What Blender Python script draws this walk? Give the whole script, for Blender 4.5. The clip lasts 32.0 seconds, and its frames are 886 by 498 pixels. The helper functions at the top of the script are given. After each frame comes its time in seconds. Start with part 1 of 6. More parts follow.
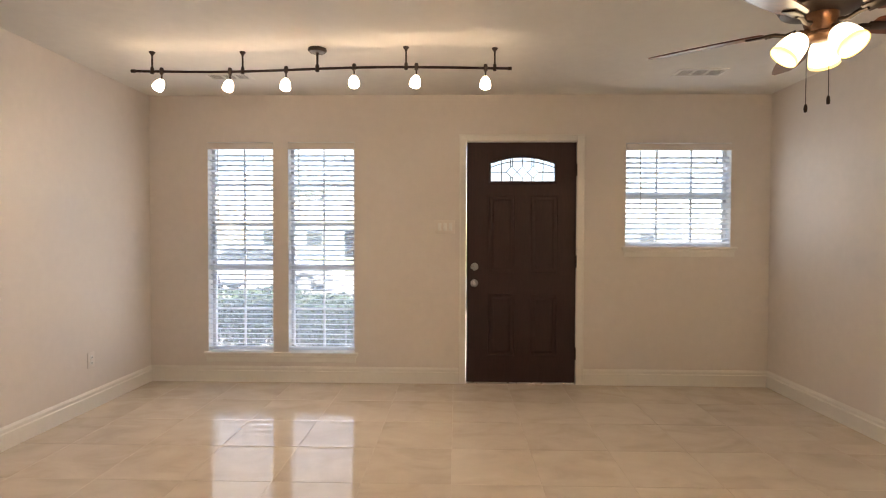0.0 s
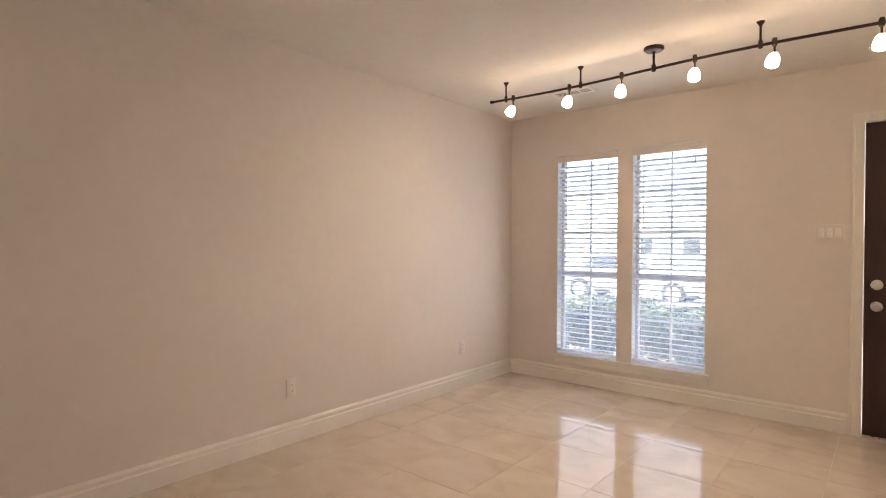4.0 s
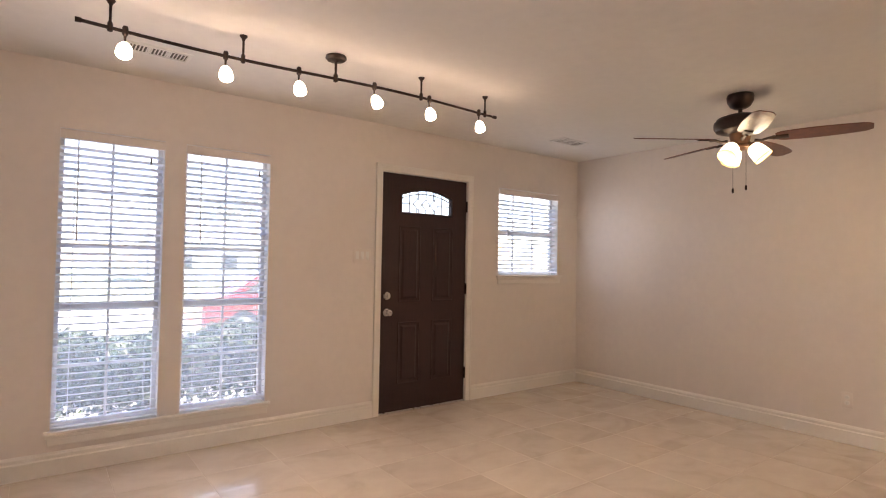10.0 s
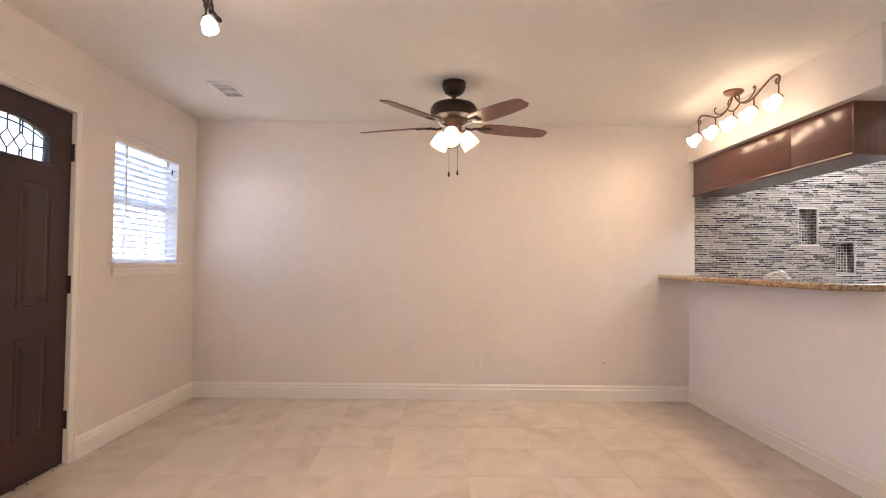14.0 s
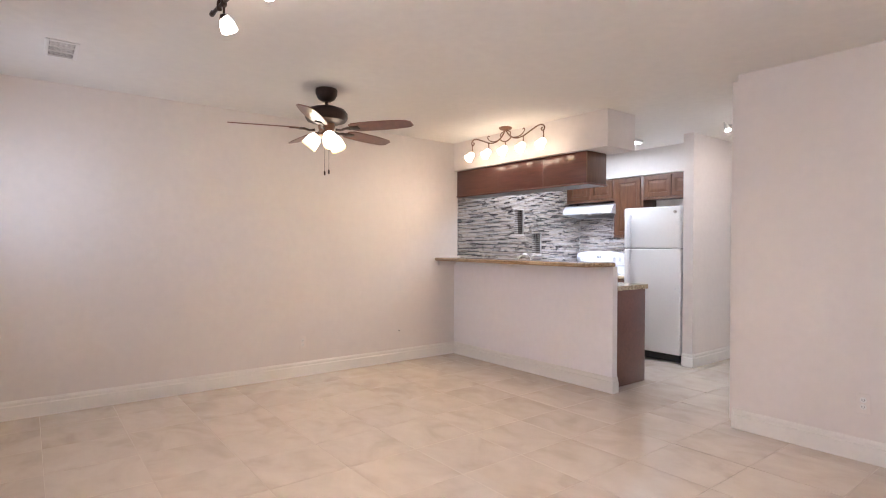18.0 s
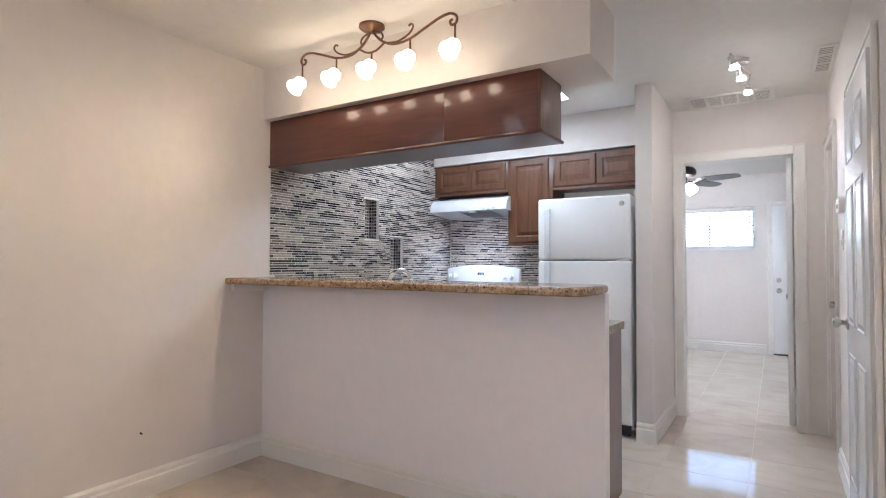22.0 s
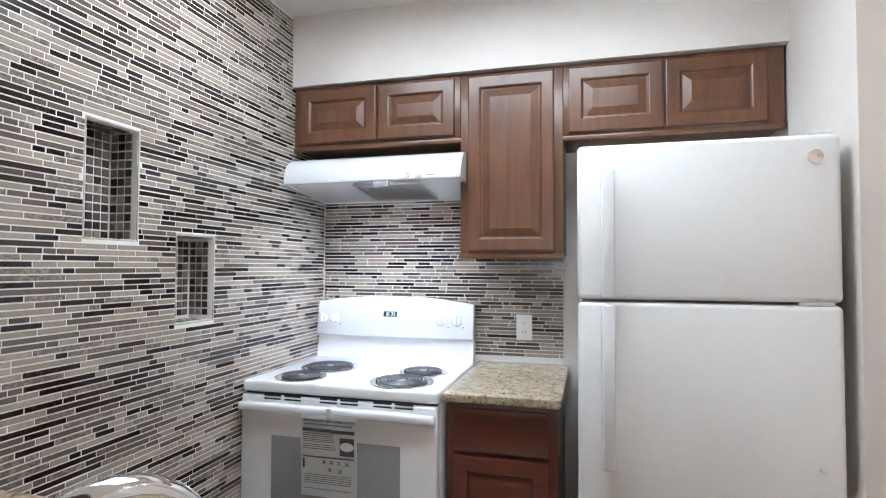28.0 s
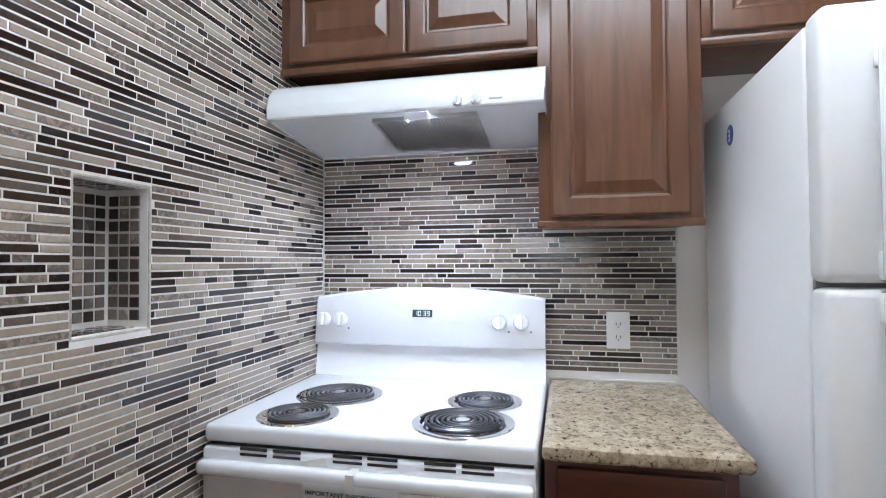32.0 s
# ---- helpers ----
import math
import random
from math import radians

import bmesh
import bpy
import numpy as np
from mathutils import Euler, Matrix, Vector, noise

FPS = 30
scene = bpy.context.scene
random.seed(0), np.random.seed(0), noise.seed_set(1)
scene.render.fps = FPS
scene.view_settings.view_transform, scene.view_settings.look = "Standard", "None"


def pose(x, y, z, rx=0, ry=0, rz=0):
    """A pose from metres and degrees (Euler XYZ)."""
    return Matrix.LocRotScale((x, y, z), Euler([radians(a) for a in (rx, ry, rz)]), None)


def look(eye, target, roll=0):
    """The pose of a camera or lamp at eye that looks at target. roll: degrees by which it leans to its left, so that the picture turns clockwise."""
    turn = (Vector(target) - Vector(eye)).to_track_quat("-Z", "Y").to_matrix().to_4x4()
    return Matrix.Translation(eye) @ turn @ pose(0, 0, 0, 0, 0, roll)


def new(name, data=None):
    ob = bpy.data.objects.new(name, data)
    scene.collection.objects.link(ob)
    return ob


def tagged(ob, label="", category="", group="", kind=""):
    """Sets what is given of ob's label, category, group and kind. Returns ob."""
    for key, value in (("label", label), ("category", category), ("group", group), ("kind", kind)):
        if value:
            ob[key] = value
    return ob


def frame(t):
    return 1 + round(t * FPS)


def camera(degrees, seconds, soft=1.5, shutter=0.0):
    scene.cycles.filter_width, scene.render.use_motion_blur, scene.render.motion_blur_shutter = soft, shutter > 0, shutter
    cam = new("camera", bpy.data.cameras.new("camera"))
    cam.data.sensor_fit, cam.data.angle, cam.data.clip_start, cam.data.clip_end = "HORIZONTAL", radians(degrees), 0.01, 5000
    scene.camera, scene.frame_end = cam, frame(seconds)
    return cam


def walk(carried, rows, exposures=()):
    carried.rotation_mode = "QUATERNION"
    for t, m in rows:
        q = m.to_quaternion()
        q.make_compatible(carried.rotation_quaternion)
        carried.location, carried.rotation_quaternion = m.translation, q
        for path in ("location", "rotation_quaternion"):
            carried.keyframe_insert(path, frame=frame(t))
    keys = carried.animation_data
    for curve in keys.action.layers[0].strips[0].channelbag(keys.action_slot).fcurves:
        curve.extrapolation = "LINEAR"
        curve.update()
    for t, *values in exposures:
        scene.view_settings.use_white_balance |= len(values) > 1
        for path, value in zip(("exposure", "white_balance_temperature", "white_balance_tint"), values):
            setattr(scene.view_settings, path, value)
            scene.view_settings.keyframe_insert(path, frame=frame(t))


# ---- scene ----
cam = camera(79.0, 32.0, 1.1)
PATH = [
    (0, (0.882, 0.073, 1.243), (0.832, 2.072, 1.199), 0.2),
    (0.5, (0.978, 0.156, 1.271), (0.756, 2.143, 1.228), 0.1),
    (1, (1.113, 0.158, 1.29), (0.642, 2.101, 1.245), -0.0),
    (1.5, (1.164, 0.127, 1.294), (0.494, 2.011, 1.252), -0.1),
    (2, (1.169, 0.107, 1.297), (0.303, 1.909, 1.258), -0.1),
    (2.5, (1.174, 0.108, 1.289), (0.144, 1.822, 1.256), 0.1),
    (3, (1.157, 0.112, 1.285), (0.033, 1.766, 1.253), 0.1),
    (3.5, (1.118, 0.133, 1.271), (-0.074, 1.739, 1.243), 0.1),
    (4, (1.122, 0.184, 1.249), (-0.165, 1.714, 1.227), 0.3),
    (4.5, (1.066, 0.284, 1.211), (-0.357, 1.689, 1.201), 0.6),
    (5, (0.99, 0.385, 1.165), (-0.428, 1.795, 1.171), 0.7),
    (5.5, (0.808, 0.479, 1.176), (-0.573, 1.925, 1.178), 0.6),
    (6, (0.563, 0.627, 1.205), (-0.719, 2.162, 1.195), 0.4),
    (6.5, (0.401, 0.897, 1.242), (-0.721, 2.552, 1.211), 0.4),
    (7, (0.074, 1.127, 1.333), (-0.603, 3.008, 1.271), 0.2),
    (7.5, (-0.228, 1.165, 1.373), (-0.407, 3.156, 1.318), 0.5),
    (8, (-0.508, 1.001, 1.361), (-0.329, 2.993, 1.368), 0.9),
    (8.5, (-0.834, 0.885, 1.338), (-0.355, 2.827, 1.358), 1.0),
    (9, (-1.081, 0.82, 1.325), (-0.332, 2.674, 1.353), 1.2),
    (9.5, (-1.283, 0.773, 1.294), (-0.3, 2.514, 1.335), 1.1),
    (10, (-1.33, 0.714, 1.278), (-0.127, 2.31, 1.331), 1.0),
    (10.5, (-1.345, 0.701, 1.308), (0.037, 2.147, 1.337), 1.1),
    (11, (-1.359, 0.675, 1.315), (0.169, 1.965, 1.328), 1.1),
    (11.5, (-1.325, 0.722, 1.321), (0.327, 1.849, 1.335), 0.9),
    (12, (-1.288, 0.947, 1.276), (0.487, 1.867, 1.304), 0.7),
    (12.5, (-1.232, 1.234, 1.238), (0.651, 1.91, 1.276), 0.7),
    (13, (-1.215, 1.584, 1.231), (0.732, 2.041, 1.275), 0.7),
    (13.5, (-1.261, 2.014, 1.218), (0.725, 2.241, 1.27), 0.7),
    (14, (-1.269, 2.483, 1.189), (0.73, 2.461, 1.244), 0.7),
    (14.5, (-1.23, 2.945, 1.203), (0.753, 2.689, 1.239), 1.1),
    (15, (-1.192, 3.387, 1.217), (0.748, 2.9, 1.236), 1.6),
    (15.5, (-1.172, 3.735, 1.192), (0.71, 3.057, 1.232), 0.9),
    (16, (-1.3, 4.005, 1.177), (0.506, 3.149, 1.222), 0.8),
    (16.5, (-1.384, 4.14, 1.196), (0.36, 3.162, 1.228), 0.6),
    (17, (-1.398, 4.193, 1.223), (0.291, 3.121, 1.235), 0.5),
    (17.5, (-1.397, 4.195, 1.239), (0.242, 3.049, 1.235), 0.4),
    (18, (-1.394, 4.188, 1.256), (0.187, 2.963, 1.242), 0.3),
    (18.5, (-1.297, 4.069, 1.269), (0.258, 2.811, 1.243), 0.0),
    (19, (-1.065, 3.901, 1.288), (0.463, 2.612, 1.256), 0.0),
    (19.5, (-0.726, 3.797, 1.295), (0.738, 2.434, 1.26), 0.1),
    (20, (-0.394, 3.587, 1.257), (0.962, 2.117, 1.227), 0.4),
    (20.5, (-0.037, 3.354, 1.239), (1.234, 1.81, 1.213), 0.5),
    (21, (0.249, 3.141, 1.214), (1.409, 1.512, 1.228), 0.6),
    (21.5, (0.531, 2.824, 1.203), (1.612, 1.142, 1.249), 0.4),
    (22, (0.717, 2.545, 1.204), (1.77, 0.846, 1.258), 0.2),
    (22.5, (0.863, 2.221, 1.271), (1.894, 0.507, 1.321), 0.1),
    (23, (0.992, 1.925, 1.335), (2.008, 0.203, 1.387), 0.0),
    (23.5, (1.106, 1.719, 1.384), (2.108, -0.011, 1.443), -0.1),
    (24, (1.161, 1.462, 1.419), (2.203, -0.245, 1.48), -0.1),
    (24.5, (1.204, 1.275, 1.406), (2.335, -0.373, 1.469), -0.1),
    (25, (1.276, 1.026, 1.506), (2.447, -0.596, 1.496), 0.3),
    (25.5, (1.478, 0.78, 1.505), (2.664, -0.83, 1.488), -0.4),
    (26, (1.696, 0.539, 1.504), (2.888, -1.066, 1.476), -1.0),
    (26.5, (1.904, 0.52, 1.376), (3.05, -1.118, 1.432), 0.1),
    (27, (2.007, 0.399, 1.356), (2.982, -1.346, 1.407), 0.2),
    (27.5, (2.091, 0.355, 1.322), (2.834, -1.501, 1.381), 0.2),
    (28, (2.215, 0.357, 1.328), (2.739, -1.572, 1.394), 0.2),
    (28.5, (2.304, 0.342, 1.333), (2.699, -1.618, 1.396), 0.2),
    (29, (2.372, 0.32, 1.342), (2.675, -1.656, 1.396), 0.1),
    (29.5, (2.459, 0.265, 1.374), (2.66, -1.724, 1.426), 0.1),
    (30, (2.541, 0.141, 1.426), (2.704, -1.851, 1.477), 0.0),
    (30.5, (2.572, 0.008, 1.437), (2.746, -1.984, 1.486), 0.0),
    (31, (2.594, -0.154, 1.364), (2.842, -2.138, 1.418), -0.2),
    (31.5, (2.637, -0.238, 1.315), (3.008, -2.203, 1.366), -0.2),
    (32, (2.655, -0.312, 1.272), (3.097, -2.262, 1.322), -0.3),
]
walk(cam, [(t, look(eye, target, roll)) for t, eye, target, roll in PATH],
     [(0.0, 2.58, 7400, 15), (3.0, 2.72, 7400, 18), (6.5, 2.54, 7200, 19), (11.0, 2.74, 7200, 25), (13.0, 3.1, 6950, 24), (16.0, 3.28, 6050, 21), (19.0, 3.18, 5950, 20), (21.0, 2.96, 5750, 16), (24.0, 2.86, 5950, 14), (27.0, 3.12, 6150, 13), (28.0, 3.06, 6100, 13), (32.0, 2.86, 6050, 14)])

# ---- world, sun and exposure ----
world = bpy.data.worlds.new("world")
scene.world = world
world.use_nodes = True
wn = world.node_tree
sky = wn.nodes.new("ShaderNodeTexSky")
sky.sky_type, sky.sun_disc = "NISHITA", False
sky.sun_elevation, sky.sun_rotation = radians(52), radians(97)
wn.nodes["Background"].inputs["Strength"].default_value = 0.15
wn.links.new(sky.outputs["Color"], wn.nodes["Background"].inputs["Color"])
sun = new("sun", bpy.data.lights.new("sun", "SUN"))
sun.data.energy, sun.data.angle, sun.data.color = 5.0, radians(0.5), (1.0, 0.96, 0.9)
sun.matrix_world = look((10, -1.2, 13), (0, 0, 0))



def window_fill(x, z, w, h, power):
    """An added area lamp over a window's opening, standing in for sky light."""
    ob = new("window_fill", bpy.data.lights.new("window_fill", "AREA"))
    ob.data.shape, ob.data.size, ob.data.size_y, ob.data.energy, ob.data.color = "RECTANGLE", w, h, power, (0.84, 0.91, 1.0)
    ob.matrix_world = look((x, 4.612, z), (x, 0.0, z - 0.4))
    return ob


window_fill(-0.96, 1.15, 0.52, 1.74, 0.75)
window_fill(-0.27, 1.15, 0.52, 1.74, 0.75)
window_fill(2.73, 1.60, 0.82, 0.82, 0.55)

WARM, COOL = (1.0, 0.80, 0.60), (0.86, 0.96, 1.0)


# ---- materials ----
def shader(name):
    m = bpy.data.materials.new(name)
    m.use_nodes = True
    t = m.node_tree
    return m, t, t.nodes["Principled BSDF"]


def node(t, kind, **sockets):
    n = t.nodes.new(kind)
    for k, v in sockets.items():
        n.inputs[k.replace("_", " ")].default_value = v
    return n


def coords(t, scale=(1, 1, 1), world_space=True):
    m = t.nodes.new("ShaderNodeMapping")
    m.inputs["Scale"].default_value = scale
    if world_space:
        g = t.nodes.new("ShaderNodeNewGeometry")
        t.links.new(g.outputs["Position"], m.inputs["Vector"])
    else:
        g = t.nodes.new("ShaderNodeTexCoord")
        t.links.new(g.outputs["Object"], m.inputs["Vector"])
    return m


def ramp(t, src, stops, constant=False):
    r = t.nodes.new("ShaderNodeValToRGB")
    if constant:
        r.color_ramp.interpolation = "CONSTANT"
    els = r.color_ramp.elements
    while len(els) < len(stops):
        els.new(0.5)
    for e, (p, c) in zip(els, stops):
        e.position, e.color = p, (*c, 1)
    t.links.new(src, r.inputs["Fac"])
    return r


def bump(t, p, src, strength, distance):
    b = node(t, "ShaderNodeBump", Strength=strength, Distance=distance)
    t.links.new(src, b.inputs["Height"])
    t.links.new(b.outputs["Normal"], p.inputs["Normal"])
    return b


def plain(name, colour, rough=0.5, metal=0.0, vary=0.06, scale=3.0, grain=0.0, grain_scale=220.0, coat=0.0):
    """Paint, plastic or metal: two scales of slight variation, optional fine relief."""
    m, t, p = shader(name)
    c = coords(t)
    n1, n2 = node(t, "ShaderNodeTexNoise", Scale=scale, Detail=4.0), node(t, "ShaderNodeTexNoise", Scale=scale * 14, Detail=3.0)
    mix = node(t, "ShaderNodeMath")
    for n in (n1, n2):
        t.links.new(c.outputs["Vector"], n.inputs["Vector"])
    t.links.new(n1.outputs["Fac"], mix.inputs[0])
    t.links.new(n2.outputs["Fac"], mix.inputs[1])
    mix.operation = "MULTIPLY"
    lo, hi = [max(0, v * (1 - vary)) for v in colour], [min(1, v * (1 + vary)) for v in colour]
    r = ramp(t, mix.outputs[0], [(0.12, lo), (0.42, hi)])
    t.links.new(r.outputs["Color"], p.inputs["Base Color"])
    p.inputs["Metallic"].default_value, p.inputs["Coat Weight"].default_value = metal, coat
    rr = node(t, "ShaderNodeMapRange")
    rr.inputs["To Min"].default_value, rr.inputs["To Max"].default_value = rough * 0.88, min(1, rough * 1.12)
    t.links.new(n2.outputs["Fac"], rr.inputs["Value"])
    t.links.new(rr.outputs["Result"], p.inputs["Roughness"])
    if grain:
        g = node(t, "ShaderNodeTexNoise", Scale=grain_scale, Detail=2.0)
        t.links.new(c.outputs["Vector"], g.inputs["Vector"])
        bump(t, p, g.outputs["Fac"], grain, 0.002)
    return m


def wood(name, dark, light, rough=0.35, stretch=(1, 1, 9), scale=6.0, coat=0.25, sheen=0.22):
    """Stained timber with grain along the axis whose stretch is smallest."""
    m, t, p = shader(name)
    c = coords(t, stretch)
    n = node(t, "ShaderNodeTexNoise", Scale=scale, Detail=8.0, Roughness=0.6, Distortion=0.6)
    t.links.new(c.outputs["Vector"], n.inputs["Vector"])
    c2 = coords(t, (1, 1, 1))
    n2 = node(t, "ShaderNodeTexNoise", Scale=2.2, Detail=2.0)
    t.links.new(c2.outputs["Vector"], n2.inputs["Vector"])
    a = ramp(t, n.outputs["Fac"], [(0.3, dark), (0.72, light)])
    b = ramp(t, n2.outputs["Fac"], [(0.3, (0.84, 0.84, 0.84)), (0.7, (1.08, 1.06, 1.04))])
    mx = t.nodes.new("ShaderNodeMix")
    mx.data_type, mx.blend_type = "RGBA", "MULTIPLY"
    mx.inputs["Factor"].default_value = 1.0
    t.links.new(a.outputs["Color"], mx.inputs["A"])
    t.links.new(b.outputs["Color"], mx.inputs["B"])
    t.links.new(mx.outputs["Result"], p.inputs["Base Color"])
    p.inputs["Roughness"].default_value, p.inputs["Coat Weight"].default_value, p.inputs["Coat Roughness"].default_value = rough, coat, sheen
    bump(t, p, n.outputs["Fac"], 0.12, 0.001)
    return m


def granite(name, tones, rough=0.12, stretch=(1.0, 1.0, 1.0)):
    """Polished speckled stone: veins, crystals and dark flecks."""
    m, t, p = shader(name)
    c = coords(t, stretch)
    v = node(t, "ShaderNodeTexNoise", Scale=34.0, Detail=9.0, Roughness=0.76, Distortion=0.8)
    f = node(t, "ShaderNodeTexNoise", Scale=78.0, Detail=4.0, Roughness=0.7)
    big = node(t, "ShaderNodeTexNoise", Scale=4.5, Detail=3.0, Distortion=1.5)
    for n in (v, f, big):
        t.links.new(c.outputs["Vector"], n.inputs["Vector"])
    a = ramp(t, v.outputs["Fac"], [(0.30, tones[0]), (0.44, tones[1]), (0.56, tones[2]), (0.72, tones[3])])
    flecks = ramp(t, f.outputs["Fac"], [(0.36, (0.16, 0.11, 0.08)), (0.45, (1, 1, 1))])
    drift = ramp(t, big.outputs["Fac"], [(0.3, (0.86, 0.82, 0.78)), (0.7, (1.08, 1.07, 1.05))])
    for layer in (flecks, drift):
        mx = t.nodes.new("ShaderNodeMix")
        mx.data_type, mx.blend_type = "RGBA", "MULTIPLY"
        mx.inputs["Factor"].default_value = 1.0
        t.links.new(a.outputs["Result" if a.bl_idname == "ShaderNodeMix" else "Color"], mx.inputs["A"])
        t.links.new(layer.outputs["Color"], mx.inputs["B"])
        a = mx
    t.links.new(a.outputs["Result"], p.inputs["Base Color"])
    p.inputs["Roughness"].default_value = rough
    return m


def tile_floor(name):
    """Polished porcelain with cloudy travertine figure, its own figure in each tile."""
    m, t, p = shader(name)
    info = t.nodes.new("ShaderNodeObjectInfo")
    c = coords(t)
    shift = t.nodes.new("ShaderNodeVectorMath")
    shift.operation = "MULTIPLY_ADD"
    comb = t.nodes.new("ShaderNodeCombineXYZ")
    for k in "XYZ":
        t.links.new(info.outputs["Random"], comb.inputs[k])
    t.links.new(comb.outputs["Vector"], shift.inputs[0])
    shift.inputs[1].default_value = (37, 53, 11)
    t.links.new(c.outputs["Vector"], shift.inputs[2])
    stretch = t.nodes.new("ShaderNodeMapping")
    stretch.inputs["Scale"].default_value = (1.0, 1.35, 1.0)
    stretch.inputs["Rotation"].default_value = (0, 0, 0.5)
    t.links.new(shift.outputs["Vector"], stretch.inputs["Vector"])
    n1 = node(t, "ShaderNodeTexNoise", Scale=2.6, Detail=4.0, Roughness=0.5, Distortion=0.9)
    n2 = node(t, "ShaderNodeTexNoise", Scale=7.0, Detail=5.0, Roughness=0.6)
    t.links.new(stretch.outputs["Vector"], n1.inputs["Vector"])
    t.links.new(stretch.outputs["Vector"], n2.inputs["Vector"])
    a = ramp(t, n1.outputs["Fac"], [(0.30, (0.555, 0.475, 0.39)), (0.48, (0.625, 0.545, 0.455)), (0.68, (0.665, 0.59, 0.50))])
    b = ramp(t, n2.outputs["Fac"], [(0.3, (0.96, 0.955, 0.95)), (0.7, (1.02, 1.02, 1.02))])
    e = ramp(t, info.outputs["Random"], [(0.0, (0.97, 0.97, 0.97)), (1.0, (1.02, 1.02, 1.02))])
    for layer in (b, e):
        mx = t.nodes.new("ShaderNodeMix")
        mx.data_type, mx.blend_type = "RGBA", "MULTIPLY"
        mx.inputs["Factor"].default_value = 1.0
        t.links.new(a.outputs["Result" if a.bl_idname == "ShaderNodeMix" else "Color"], mx.inputs["A"])
        t.links.new(layer.outputs["Color"], mx.inputs["B"])
        a = mx
    t.links.new(a.outputs["Result"], p.inputs["Base Color"])
    polish = node(t, "ShaderNodeTexNoise", Scale=3.2, Detail=4.0)
    t.links.new(shift.outputs["Vector"], polish.inputs["Vector"])
    worn = node(t, "ShaderNodeMapRange")
    worn.inputs["From Min"].default_value, worn.inputs["From Max"].default_value = 0.36, 0.66
    worn.inputs["To Min"].default_value, worn.inputs["To Max"].default_value = 0.025, 0.075
    t.links.new(polish.outputs["Fac"], worn.inputs["Value"])
    t.links.new(worn.outputs["Result"], p.inputs["Roughness"])
    p.inputs["Specular IOR Level"].default_value = 0.45
    w = node(t, "ShaderNodeTexNoise", Scale=9.0, Detail=1.0)
    t.links.new(c.outputs["Vector"], w.inputs["Vector"])
    bump(t, p, w.outputs["Fac"], 0.03, 0.004)
    return m


MOSAIC = [(0.0, (0.023, 0.013, 0.010)), (0.21, (0.325, 0.268, 0.214)), (0.41, (0.125, 0.096, 0.078)), (0.58, (0.370, 0.313, 0.256)), (0.74, (0.165, 0.129, 0.104)), (0.92, (0.042, 0.027, 0.020))]
DARKS = [(0.0, (0.035, 0.026, 0.022)), (0.22, (0.15, 0.12, 0.10)), (0.44, (0.085, 0.066, 0.056)), (0.60, (0.26, 0.215, 0.175)), (0.76, (0.12, 0.095, 0.08)), (0.90, (0.18, 0.15, 0.125))]


def mosaic(name, per_object, tones=MOSAIC):
    """Glass and stone strips in five tones; stone ones are veined and duller."""
    m, t, p = shader(name)
    if per_object:
        src = t.nodes.new("ShaderNodeObjectInfo").outputs["Random"]
    else:
        src = t.nodes.new("ShaderNodeNewGeometry").outputs["Random Per Island"]
    a = ramp(t, src, tones, constant=True)
    c = coords(t)
    v = node(t, "ShaderNodeTexNoise", Scale=48.0, Detail=6.0, Roughness=0.65, Distortion=1.6)
    t.links.new(c.outputs["Vector"], v.inputs["Vector"])
    vein = ramp(t, v.outputs["Fac"], [(0.34, (0.5, 0.48, 0.46)), (0.5, (1, 1, 1)), (0.62, (1.95, 1.92, 1.90))])
    stone = ramp(t, src, [(0.0, (0.1, 0.1, 0.1)), (0.40, (0.2, 0.2, 0.2)), (0.57, (0.15, 0.15, 0.15)), (0.74, (1, 1, 1)), (0.93, (0.2, 0.2, 0.2))], constant=True)
    mx = t.nodes.new("ShaderNodeMix")
    mx.data_type, mx.blend_type = "RGBA", "MULTIPLY"
    t.links.new(stone.outputs["Color"], mx.inputs["Factor"])
    t.links.new(a.outputs["Color"], mx.inputs["A"])
    t.links.new(vein.outputs["Color"], mx.inputs["B"])
    t.links.new(mx.outputs["Result"], p.inputs["Base Color"])
    rr = node(t, "ShaderNodeMapRange")
    rr.inputs["To Min"].default_value, rr.inputs["To Max"].default_value = 0.10, 0.28
    t.links.new(stone.outputs["Color"], rr.inputs["Value"])
    t.links.new(rr.outputs["Result"], p.inputs["Roughness"])
    return m


def glow(name, colour, strength, base=(0.9, 0.88, 0.84)):
    m, t, p = shader(name)
    p.inputs["Base Color"].default_value = (*base, 1)
    p.inputs["Roughness"].default_value = 0.35
    p.inputs["Emission Color"].default_value = (*colour, 1)
    p.inputs["Emission Strength"].default_value = strength
    return m


def glazing(name, tint=(1, 1, 1), rough=0.0):
    m, t, p = shader(name)
    p.inputs["Base Color"].default_value = (*tint, 1)
    p.inputs["Transmission Weight"].default_value, p.inputs["Roughness"].default_value, p.inputs["IOR"].default_value = 1.0, rough, 1.45
    return m


